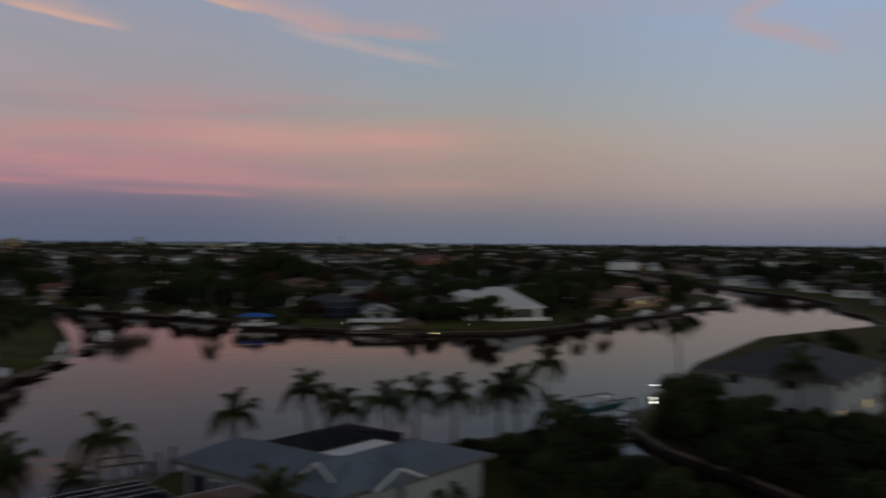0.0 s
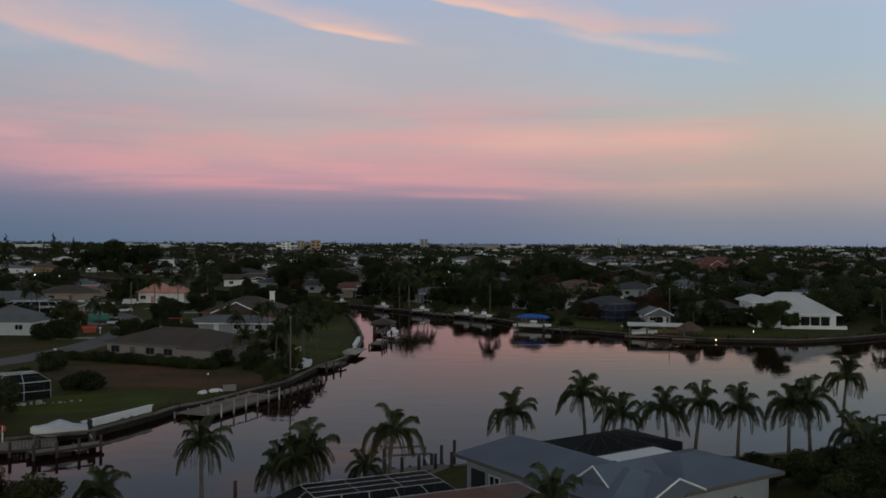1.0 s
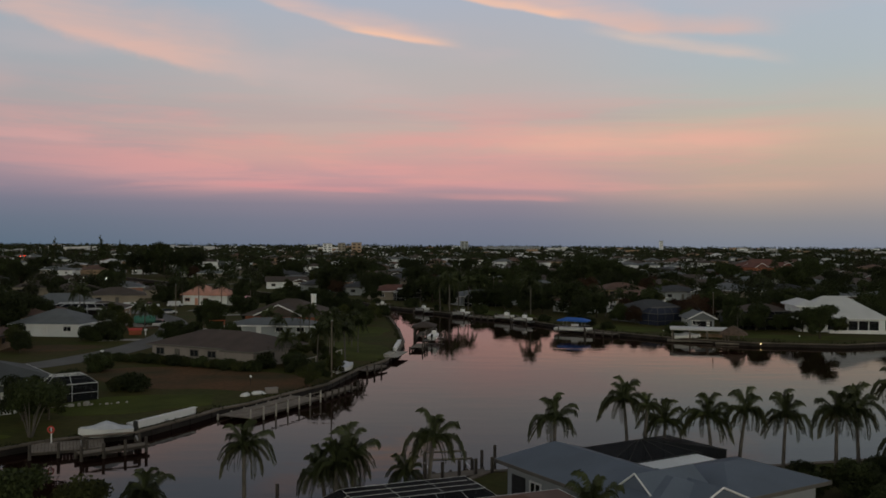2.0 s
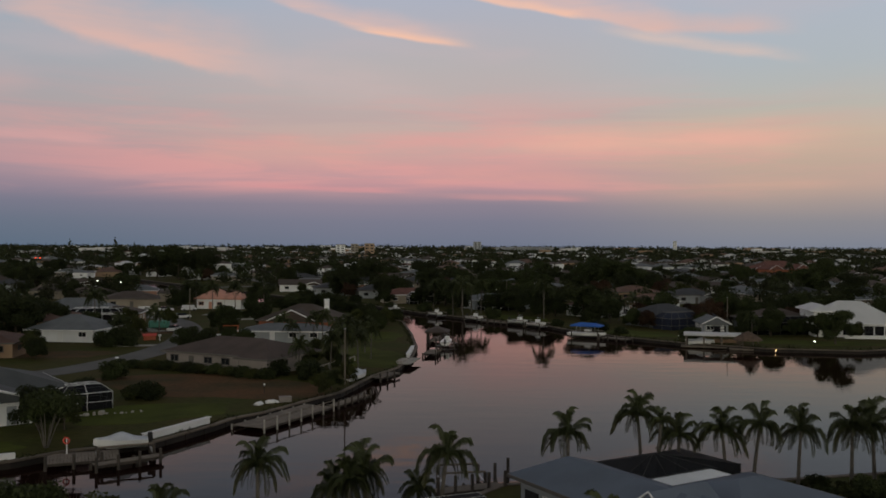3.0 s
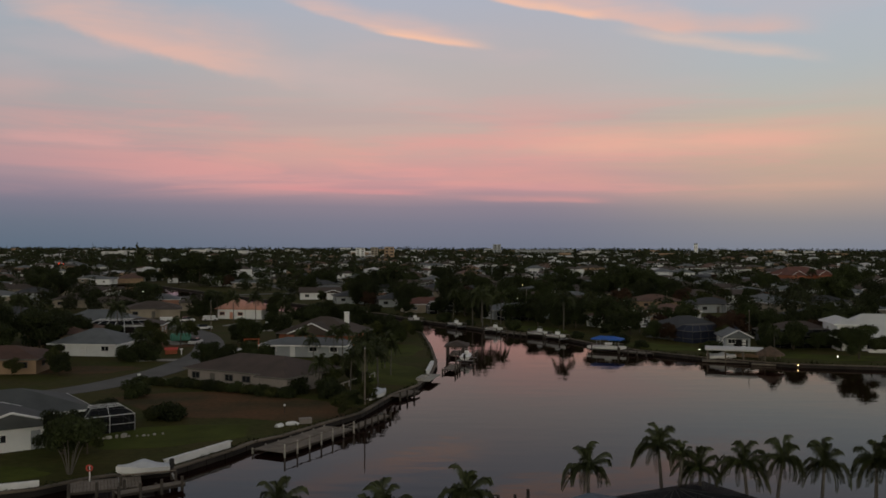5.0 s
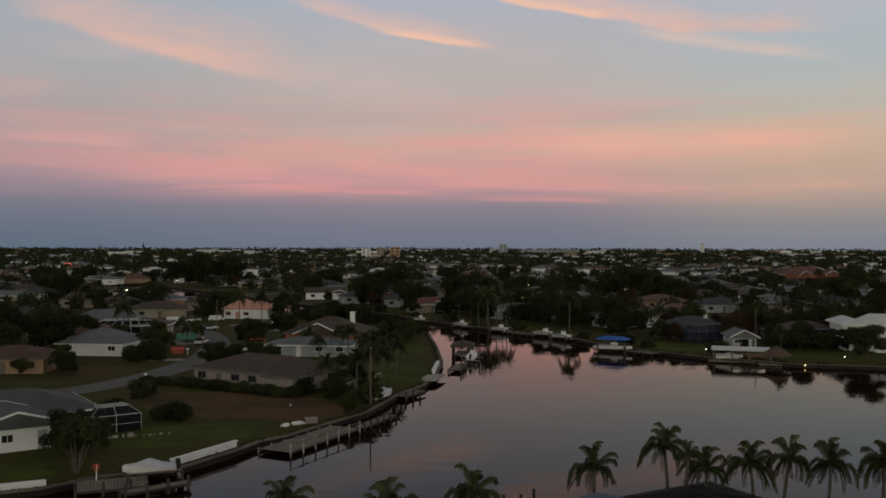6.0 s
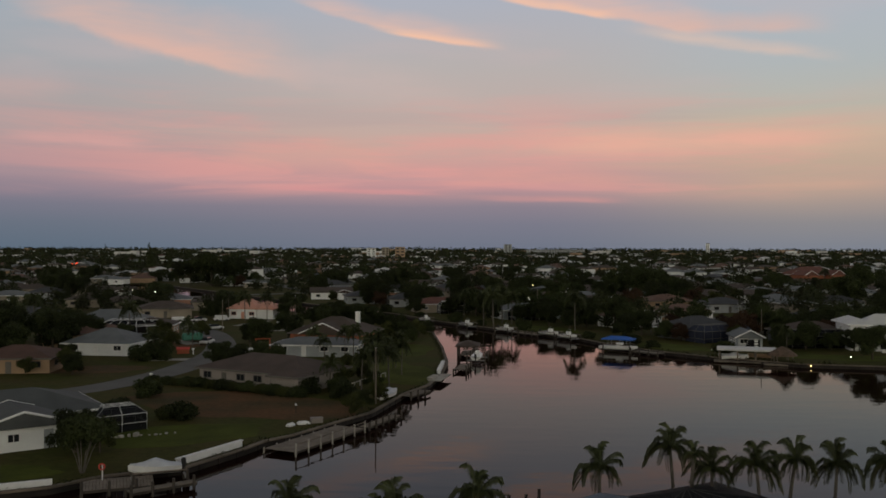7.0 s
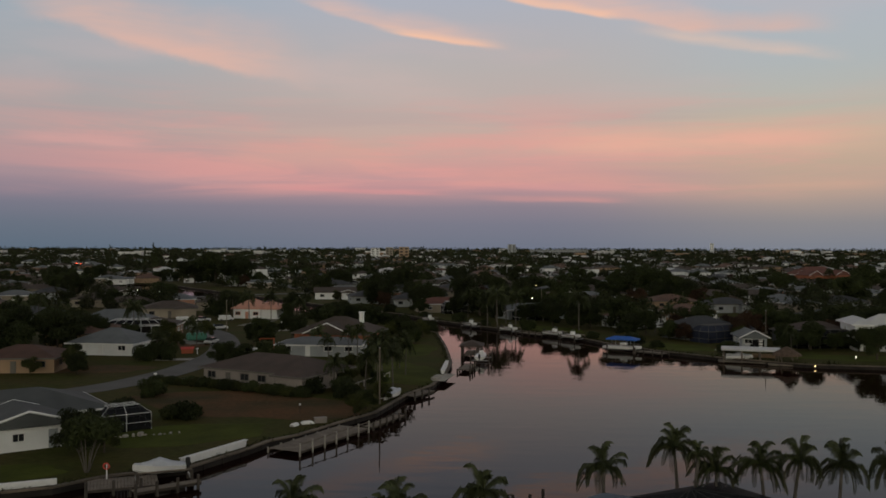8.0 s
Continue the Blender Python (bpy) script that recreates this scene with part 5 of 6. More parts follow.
def far_houses():
    r = random.Random(31)
    groups = {"white": (WHITEWALL, BM()), "grey": (GREYROOF, BM()), "brown": (BROWNROOF, BM()), "pale": (WHITEROOF, BM()), "tan": (TANWALL, BM()), "red": (ORANGEROOF, BM())}
    data = {k: ([], []) for k in groups}

    def add(key, pts, fcs):
        v, f = data[key]
        base = len(v)
        v.extend(pts)
        f.extend([tuple(base + i for i in q) for q in fcs])
    for _ in range(1500):
        d = 580 * (3600 / 580) ** r.random()
        az = radians(r.uniform(-34, 56))
        x, y, a = d * math.sin(az), d * math.cos(az), radians(14 + r.choice((0, 90)) + r.uniform(-5, 5))
        if d < 610 or in_canal(x, y):
            continue
        w, dd, h, rs = r.uniform(6, 9), r.uniform(5, 6.5), r.choice((2.9, 2.9, 3.2, 5.5)), r.uniform(1.4, 2.4)
        def P(px, py, pz):
            return (x + px * math.cos(a) - py * math.sin(a), y + px * math.sin(a) + py * math.cos(a), GROUND + pz)
        add(r.choice(("white", "white", "tan", "white")), [P(sx * w, sy * dd, z) for z in (0, h) for sx, sy in ((-1, -1), (1, -1), (1, 1), (-1, 1))],
            [(0, 1, 5, 4), (1, 2, 6, 5), (2, 3, 7, 6), (3, 0, 4, 7)])
        o = 0.6
        add(r.choice(("grey", "grey", "brown", "brown", "pale", "red")), [P(sx * (w + o), sy * (dd + o), h) for sx, sy in ((-1, -1), (1, -1), (1, 1), (-1, 1))] + [P(-(w - dd), 0, h + rs), P(w - dd, 0, h + rs)],
            [(0, 1, 5, 4), (2, 3, 4, 5), (1, 2, 5), (3, 0, 4), (3, 2, 1, 0)])
    for _ in range(60):
        d = r.uniform(1800, 3900)
        az = radians(r.uniform(-32, 30))
        x, y = d * math.sin(az), d * math.cos(az)
        w, dd, h = r.uniform(6, 24), r.uniform(8, 14), r.uniform(7, 12)
        add(r.choice(("white", "pale", "pale", "tan")), [(x + sx * w, y + sy * dd, GROUND + z) for z in (0, h) for sx, sy in ((-1, -1), (1, -1), (1, 1), (-1, 1))],
            [(0, 1, 5, 4), (1, 2, 6, 5), (2, 3, 7, 6), (3, 0, 4, 7), (4, 5, 6, 7)])
    for k, (mat, bm) in groups.items():
        bm.free()
        me = bpy.data.meshes.new("distant_houses")
        me.from_pydata(*[data[k][0], [], data[k][1]])
        me.materials.append(mat)
        tagged(new("distant_houses", me), {"white": "white walls of countless distant houses", "grey": "grey roofs of countless distant houses", "brown": "brown roofs of countless distant houses",
                                            "pale": "white roofs of countless distant houses", "tan": "tan walls of countless distant houses", "red": "terracotta roofs of countless distant houses"}[k], "houses", kind="stuff")


far_houses()


def block(x, y, w, d, h, rot, label, mat, floors):
    """A far flat-roofed building with rows of windows."""
    t = thing("apartment_building", x, y, GROUND, rot, label, "building")
    bm = BM()
    box(bm, 0, 0, 0, w, d, h)
    part("wall", bm, mat, t)
    bm = BM()
    box(bm, 0, 0, h, w + 0.6, d + 0.6, 0.9)
    part("roof", bm, CONCRETE, t)
    n = max(2, int(w / 7))
    for f in range(floors):
        for k in range(n):
            bm = BM()
            box(bm, -w / 2 + w * (k + 0.5) / n, -d / 2 - 0.02, h * (f + 0.3) / floors, w / n * 0.55, 0.12, h / floors * 0.45)
            part("window", bm, GLASS, t)
    return t


block(-112, 1480, 15, 18, 18, 4, "distant pale five-storey apartment block", WHITEWALL, 5)
block(-90, 1500, 12, 18, 19, 4, "distant cream five-storey apartment block", BEIGE, 5)
block(-65, 1490, 16, 18, 20, 4, "distant yellowish apartment block", TANWALL, 4)
block(188, 2450, 20, 20, 26, 0, "distant grey tower block above the trees", GREYWALL, 6)
block(310, 2400, 150, 40, 12, 0, "distant long grey commercial building", GREYWALL, 3)
block(700, 2330, 9, 14, 30, -20, "slim pale distant tower on the horizon", WHITEWALL, 7)
house(216, 520, 20, 30, 16, "red-roofed hall with a stepped gable", BRICKWALL, REDROOF, 6.5, 4.5, fronts=6, garage=False, wings=((-12, -9, 9, 10, "y", True), (8, -9, 10, 9, "y", True)))

# ======== docks, boats and waterside things ========


def piling(t, x, y, top, r=0.16, name="piling", white=False, mat=None):
    bm = BM()
    tube(bm, [(x, y, -2.3), (x, y, top)], [r, r * 0.92], 8)
    part(name, bm, mat or PILE, t)
    if white:
        bm = BM()
        tube(bm, [(x, y, top), (x, y, top + 0.12), (x, y, top + 0.3)], [r * 1.15, r * 1.1, 0.02], 8)
        part("cap", bm, TRIM, t, "white plastic cap")


def dock(x, y, rot, length, width, label, step=3.0, top=1.15, posts=1.9, rail=False):
    """A plank deck on pilings; local x runs along it."""
    t = thing("dock", x, y, 0, rot, label, "dock")
    bm = BM()
    n = int(length / 0.3)
    for k in range(n):
        box(bm, -length / 2 + (k + 0.5) * length / n, 0, top - 0.05, length / n - 0.025, width, 0.05)
    tagged(part("planks", bm, WOOD, t), kind="stuff")
    bm = BM()
    for s in (-1, 1):
        box(bm, 0, s * (width / 2 - 0.12), top - 0.3, length, 0.1, 0.25)
    part("stringer", bm, PILE, t)
    k = 0
    while k * step <= length + 0.01:
        for s in (-1, 1):
            piling(t, -length / 2 + min(k * step, length), s * (width / 2 + 0.1), posts if s < 0 else top + 0.1, 0.11 if rail else 0.16, mat=PALESTONE if rail else None)
        k += 1
    if rail:
        bm = BM()
        beam(bm, (-length / 2, -width / 2 - 0.1, posts - 0.15), (length / 2, -width / 2 - 0.1, posts - 0.15), 0.06)
        part("rail", bm, WOOD, t)
    return t


def boat(x, y, z, rot, length, label, hull=GEL, canopy=None, group="boats", cover=False):
    """A small motor boat, bow along +x."""
    t = thing("boat", x, y, z, rot, label, "boat", group)
    L, B = length, length * 0.17
    bm = BM()
    rings = []
    for k in range(9):
        f = k / 8
        xx = -L / 2 + L * f
        b = B * (1 - max(0, (f - 0.45) / 0.55) ** 2.2)
        keel = 0.0 + 0.55 * max(0, (f - 0.6) / 0.4) ** 2
        deck = 0.85 + 0.25 * f
        rings.append([bm.verts.new(p) for p in ((xx, -b, deck), (xx, -b * 0.86, 0.35 + keel * 0.6), (xx, 0, keel), (xx, b * 0.86, 0.35 + keel * 0.6), (xx, b, deck))])
    for a, b in zip(rings, rings[1:]):
        for k in range(4):
            bm.faces.new((a[k], a[k + 1], b[k + 1], b[k]))
        bm.faces.new((a[4], a[0], b[0], b[4]))
    bm.faces.new(rings[0])
    bmesh.ops.remove_doubles(bm, verts=bm.verts[:], dist=0.001)
    part("hull", bm, hull, t)
    if cover:
        bm = BM()
        prof = []
        for k in range(9):
            f = k / 8
            xx, b, deck = -L / 2 + L * 0.97 * f, B * 1.03 * (1 - max(0, (f - 0.45) / 0.55) ** 2.2) + 0.02, 0.80 + 0.25 * f
            top = deck + 0.18 + 0.55 * math.exp(-((f - 0.5) / 0.2) ** 2)
            prof.append([bm.verts.new(p) for p in ((xx, -b, deck), (xx, -b * 0.6, deck + (top - deck) * 0.75), (xx, 0, top), (xx, b * 0.6, deck + (top - deck) * 0.75), (xx, b, deck))])
        for a, b in zip(prof, prof[1:]):
            for k in range(4):
                bm.faces.new((a[k], a[k + 1], b[k + 1], b[k]))
            bm.faces.new((a[4], a[0], b[0], b[4]))
        bm.faces.new(prof[0])
        bm.faces.new(prof[-1][::-1])
        part("cover", bm, COVER, t, "pale fitted canvas cover")
        bm = BM()
        box(bm, -L / 2 - 0.25, 0, 0.5, 0.45, 0.4, 0.9, 0, 0.08)
        part("outboard_motor", bm, BLACK, t)
        return t
    bm = BM()
    box(bm, L * 0.02, 0, 0.95, L * 0.16, B * 0.9, 0.75, 0, 0.08)
    part("console", bm, GEL, t)
    bm = BM()
    beam(bm, (L * 0.10, -B * 0.45, 1.7), (L * 0.04, -B * 0.45, 2.15), 0.03)
    beam(bm, (L * 0.10, B * 0.45, 1.7), (L * 0.04, B * 0.45, 2.15), 0.03)
    beam(bm, (L * 0.04, -B * 0.45, 2.15), (L * 0.04, B * 0.45, 2.15), 0.03)
    part("windshield_frame", bm, METAL, t)
    bm = BM()
    box(bm, -L / 2 - 0.25, 0, 0.5, 0.45, 0.4, 0.9, 0, 0.08)
    box(bm, -L / 2 - 0.25, 0, -0.2, 0.16, 0.16, 0.7)
    part("outboard_motor", bm, BLACK, t)
    if canopy:
        bm = BM()
        hip_roof(bm, L * 0.78, B * 2.1, 2.35, 0.55, 0.1, 0.25)
        part("canopy", bm, canopy, t)
        for sx in (-1, 1):
            for sy in (-1, 1):
                bm = BM()
                beam(bm, (sx * L * 0.25, sy * B * 0.85, 0.9), (sx * L * 0.25, sy * B * 0.85, 2.62), 0.035)
                part("canopy_pole", bm, METAL, t)
    return t


def boat_lift(x, y, rot, length, width, label="boat lift of four dark pilings with cross beams", top=2.6):
    t = thing("boat_lift", x, y, 0, rot, label, "boat lift", "boat lifts")
    for sx in (-1, 1):
        for sy in (-1, 1):
            piling(t, sx * length / 2, sy * width / 2, top)
    for sx in (-1, 1):
        bm = BM()
        beam(bm, (sx * length / 2, -width / 2, 1.15), (sx * length / 2, width / 2, 1.15), 0.1)
        part("cradle_beam", bm, METAL, t)
    for sy in (-1, 1):
        bm = BM()
        beam(bm, (-length / 2, sy * width / 2, top + 0.05), (length / 2, sy * width / 2, top + 0.05), 0.09)
        part("top_beam", bm, WOOD, t)
    return t


# peninsula's waterside
dock(-30.6, 85.6, 20, 6.4, 4.0, "grey wooden platform dock beside a boat lift", 2.4)
boat(-28.0, 88.4, 1.25, 202, 5.0, "white runabout under a pale cover on a boat lift", group="boats on lifts", cover=True)
boat_lift(-27.2, 87.2, 22, 5.0, 3.2, top=2.1)
dock(-26.0, 84.4, 38, 6.4, 1.2, "narrow walkway dock on dark pilings", 2.0)
t = thing("seawall_fence", -24.5, 96.3, GROUND, 62.5, "long low white panel wall on the seawall", "wall")
bm = BM()
box(bm, 0, 0, 0, 10.0, 0.35, 0.7, 0, 0.04)
part("panel", bm, TRIM, t)
bm = BM()
box(bm, 0, 0, 0.7, 10.2, 0.5, 0.08)
part("coping", bm, TRIM, t)
t = thing("seawall_fence", -40.5, 82.6, GROUND, 25, "low white wall along the lawn's edge", "wall")
bm = BM()
box(bm, 0, 0, 0, 9, 0.35, 0.6, 0, 0.04)
part("panel", bm, TRIM, t)
dock(-14.4, 106.2, 63, 14.5, 4.2, "broad brown plank dock with pale posts and rail", 2.4, top=1.05, posts=2.0, rail=True)
dock(-7.6, 117.2, 66, 9.0, 1.4, "narrow weathered walkway dock on thin pilings", 1.8, top=0.95, posts=1.6)
for x, y, r, s in ((-18.5, 112.3, 64, 0.6), (-17.1, 113.5, 20, 0.7)):
    t = thing("upturned_dinghy", x, y, GROUND, r, "pale upturned dinghy on the vacant lot", "boat")
    bm = BM()
    tube(bm, [(-1.2 * s, 0, 0.06), (-0.7 * s, 0, 0.14), (0.3 * s, 0, 0.15), (0.9 * s, 0, 0.1), (1.3 * s, 0, 0.05)], [0.34, 0.42, 0.42, 0.28, 0.05], 12)
    for v in bm.verts:
        v.co.z = max(0.0, v.co.z * 0.8)
    part("hull", bm, GEL, t)
    bm = BM()
    box(bm, -0.1, 0, 0.43, 1.7 * s, 0.06, 0.05)
    part("keel", bm, WOOD, t)
t = thing("storage_box", -15.6, 114.4, GROUND, 20, "beige plastic storage box on the vacant lot", "box")
bm = BM()
box(bm, 0, 0, 0, 1.5, 0.8, 0.6, 0, 0.04)
part("body", bm, PALEBEIGE, t)
bm = BM()
box(bm, 0, 0, 0.6, 1.6, 0.9, 0.1, 0, 0.03)
part("lid", bm, PALEBEIGE, t)
t = thing("garden_fence", -12.0, 146.5, GROUND, 69, "low pale rail fence beside the waterfront lawn", "fence")
bm = BM()
box(bm, 0, 0, 0.75, 16, 0.1, 0.14)
part("rail", bm, PALESTONE, t)
for k in range(9):
    bm = BM()
    box(bm, -8 + 2 * k, 0, 0, 0.14, 0.14, 0.95)
    part("post", bm, PALESTONE, t)
t = thing("retaining_wall", 0.4, 164.0, GROUND, 86, "low white retaining wall on the seawall", "wall")
bm = BM()
box(bm, 0, 0, -0.1, 13.0, 0.5, 0.8, 0, 0.04)
part("panel", bm, TRIM, t)
bm = BM()
box(bm, 0, 0, 0.7, 13.2, 0.7, 0.1, 0, 0.02)
part("coping", bm, TRIM, t)
dock(-3.6, 138.0, 62, 6.5, 2.0, "short dock by a boat davit", 2.2)
boat(-7.4, 133.2, GROUND, 66, 5.2, "pale covered boat stored beside the seawall", group="boats on land", cover=True)
dock(4.6, 168, 78, 7, 2.2, "dock off the peninsula's tip", 2.4)
dock(6.2, 190, 84, 9, 2.4, "weathered dock off the peninsula's tip", 2.4, posts=2.6)
boat(7.8, 180, 1.1, 80, 6.0, "white boat on a lift by the peninsula's tip", group="boats on lifts")
boat_lift(7.8, 180, 80, 5.4, 3.6)
t = thing("boat_ramp", 0.2, 153.5, GROUND, 76, "pale concrete landing slab with a low step", "landing")
bm = BM()
box(bm, 0, 0, 0, 8.0, 2.2, 0.16, 0, 0.03)
part("slab", bm, PALESTONE, t)
bm = BM()
box(bm, -1.5, 0.9, 0.16, 4.0, 1.0, 0.35, 0, 0.03)
part("step", bm, PALESTONE, t)
t = thing("covered_lift", 6.2, 190, WATER_Z, -6, "covered boat lift with a brown roof on posts", "boat lift")
bm = BM()
hip_roof(bm, 4.4, 6.0, 2.2, 0.9, 0.3, along="y")
part("roof", bm, BROWNROOF, t)
for sx in (-1, 1):
    for sy in (-1, 0, 1):
        bm = BM()
        beam(bm, (sx * 2.0, sy * 2.8, -2.5), (sx * 2.0, sy * 2.8, 2.25), 0.14, 6)
        part("post", bm, PILE, t)
# far bank
boat(39.8, 197.6, 0.9, -30, 8.5, "white boat under a bright blue canvas canopy", canopy=BLUEC, group="boats on lifts")
boat_lift(39.8, 197.6, -30, 6.0, 3.8, top=2.2)
dock(45.0, 192.5, -48, 7.0, 2.4, "grey dock beside the blue-covered boat", 2.3)
for x, y, r, L in ((18, 240, -52, 6), (28.5, 228.5, -48, 6.5), (32, 221, -55, 6), (8, 254, -58, 6), (-4, 272, -60, 5.5), (118, 180.5, 28, 6.5), (140, 193, 32, 6.5), (158, 203.5, 32, 6), (176, 214, 30, 6), (192, 221, 30, 6)):
    boat(x, y, 1.1, r, L, "white motor boat on a lift at the far seawall", group="boats on lifts")
    boat_lift(x, y, r, L * 0.85, 3.4, top=2.0)
dock(23, 233, -50, 9, 2.0, "wooden dock along the far seawall", 2.4)
dock(150, 198, 32, 10, 2.0, "wooden dock along the far seawall", 2.4)
dock(185, 217, 30, 9, 2.0, "wooden dock at the point", 2.4)


def boathouse():
    t = thing("boathouse", 62.3, 181.0, 0, -17, "open boathouse with a flat white roof on posts", "boathouse")
    bm = BM()
    box(bm, 0, 0, 2.95, 11.4, 5.2, 0.4, 0, 0.05)
    part("roof", bm, WHITEROOF, t)
    for k in range(4):
        for s in (-1, 1):
            bm = BM()
            box(bm, -5.2 + 3.45 * k, s * 2.3, -2.0, 0.3, 0.3, 4.9)
            part("post", bm, WOOD, t)
    bm = BM()
    box(bm, 0, -0.5, 0.7, 12.5, 6.0, 0.2)
    part("deck", bm, WOOD, t)
    bm = BM()
    box(bm, -2.6, 2.3, 0.9, 5.6, 0.2, 0.9)
    part("back_panel", bm, WHITEWALL, t)
    bm = BM()
    box(bm, 2.9, 2.3, 0.9, 5.2, 0.2, 1.1)
    part("back_panel", bm, TANWALL, t)


boathouse()
boat(60.0, 181.0, 0.9, -17, 5.2, "white runabout under the boathouse roof", group="boats on lifts", cover=True)
t = thing("tiki_hut", 67.9, 176.6, 0.9, -17, "round thatched hut on a wooden deck by the water", "hut")
bm = BM()
tube(bm, [(0, 0, 1.5), (0, 0, 1.9), (0, 0, 2.7), (0, 0, 3.3)], [2.9, 2.6, 1.3, 0.1], 12)
part("roof", bm, THATCH, t)
for k in range(6):
    bm = BM()
    beam(bm, (2 * math.cos(k * 1.047), 2 * math.sin(k * 1.047), 0), (2 * math.cos(k * 1.047), 2 * math.sin(k * 1.047), 2.2), 0.1, 6)
    part("post", bm, WOOD, t)
bm = BM()
box(bm, 0, 0, -0.3, 7, 5.4, 0.3)
part("deck", bm, WOOD, t)
# near bank
dock(5.0, 74.0, 20, 6.0, 1.6, "wooden dock with tall dark pilings on the near bank", 1.5, posts=2.5)
boat_lift(4.6, 76.8, 8, 3.6, 2.8, top=2.0)
boat(55.5, 84.0, 1.3, 12, 7.0, "teal-hulled fishing boat on a lift", TEALC, group="boats on lifts")
boat_lift(55.5, 84.0, 12, 5.6, 3.8, top=2.8)
dock(59.5, 82.5, 30, 7, 2, "dock beside the teal boat", 2.3)
for x, y, top in ((-8.9, 68.6, 1.9), (7.6, 77.6, 2.3), (8.8, 78.2, 2.6)):
    t = thing("mooring_post", x, y, 0, 0, "dark wooden mooring post in the canal", "post", "mooring posts")
    piling(t, 0, 0, top, 0.15, "post")

# ======== lamps, vehicles and yard things ========


def lamp(x, y, h, label, mat=WARM, z=GROUND, r=0.16, group="dock lamps", name="dock_lamp"):
    t = thing(name, x, y, z, 0, label, "lamp", group)
    bm = BM()
    tube(bm, [(0, 0, -0.1), (0, 0, h)], [0.05, 0.035], 6)
    part("post", bm, BLACK, t)
    bm = BM()
    bmesh.ops.create_icosphere(bm, subdivisions=1, radius=r, matrix=Matrix.Translation((0, 0, h + r * 0.8)))
    part("bulb", bm, mat, t, "glowing bulb")


lamp(57.9, 189.8, 0.7, "small lit lamp at the far seawall", COOL, r=0.085)
lamp(71.5, 171.6, 0.3, "small lit lamp at the far seawall", r=0.09, z=0.6)
lamp(82.0, 177.6, 0.7, "small lit lamp at the far seawall", COOL, r=0.085)
for x, y in ((61.0, 82.4), (62.4, 84.6), (68.5, 92.5)):
    lamp(x, y, 1.0, "lit white lamp on the boat dock", COOL, 1.15, 0.10)
for x, y, r in ((-19.3, 121.0, 0.13), (-12.5, 128.0, 0.13)):
    lamp(x, y, 1.0, "white globe garden lamp on the vacant lot", TRIM, r=0.18, group="garden lamps", name="garden_lamp")
for x, y, h, mt in ((-95, 300, 7, COOL), (-106, 310, 7, COOL), (30, 300, 5, COOL), (-10, 350, 6, COOL), (40, 380, 6, WARM), (100, 420, 6, WARM), (-120, 420, 6, COOL), (160, 360, 6, COOL), (-60, 480, 6, COOL), (230, 480, 6, WARM)):
    lamp(x, y, h, "lit street lamp among the trees", mt, r=0.10, group="street lamps", name="street_lamp")
for dx in (0, 3.2):
    lamp(-262 + dx, 640, 9, "red signal light in the distance", REDL, r=0.28, group="signals", name="signal_lamp")


def utility_pole(x, y, h=9.0):
    t = thing("utility_pole", x, y, GROUND, 15, "slim weathered utility pole", "pole", "utility poles")
    bm = BM()
    tube(bm, [(0, 0, -0.2), (0, 0, h)], [0.12, 0.08], 7)
    part("pole", bm, WOOD, t)
    bm = BM()
    tube(bm, [(0, 0, h - 0.02), (0, 0, h + 0.12)], [0.14, 0.05], 7)
    part("cap", bm, METAL, t)


for x, y in ((-57, 236), (-42, 262), (-9, 128), (74, 205), (33, 300)):
    utility_pole(x, y, 8.0)


def car(x, y, rot, label, mat=CARP, van=False):
    t = thing("car", x, y, GROUND + 0.06, rot, label, "car", "parked cars")
    bm = BM()
    box(bm, 0, 0, 0.3, 4.5, 1.8, 0.6, 0, 0.12)
    part("body", bm, mat, t)
    bm = BM()
    box(bm, -0.2, 0, 0.9, 3.6 if van else 2.4, 1.6, 0.75 if van else 0.55, 0, 0.15)
    part("cabin", bm, mat if van else GLASS, t)
    for sx in (-1.4, 1.4):
        for sy in (-0.85, 0.85):
            bm = BM()
            beam(bm, (sx, sy - 0.1, 0.3), (sx, sy + 0.1, 0.3), 0.32, 10)
            part("wheel", bm, BLACK, t)


for i, (x, y, r) in enumerate(((-76, 262, 20), (-71, 265, 20), (-65, 268, 20), (-60, 240, 30), (-48, 238, 60), (-53, 205, 80), (-38, 182, 10), (-44, 256, 15))):
    car(x, y, r, "white car parked by the street" if i % 2 else "white van parked by the street", van=i % 2 == 0)


def mailbox(x, y):
    t = thing("mailbox", x, y, GROUND, 30, "white mailbox on a post by the street", "mailbox", "mailboxes")
    bm = BM()
    box(bm, 0, 0, 0, 0.14, 0.14, 1.0)
    part("post", bm, TRIM, t)
    bm = BM()
    box(bm, 0, 0, 1.0, 0.55, 0.25, 0.3, 0, 0.05)
    part("box", bm, TRIM, t)


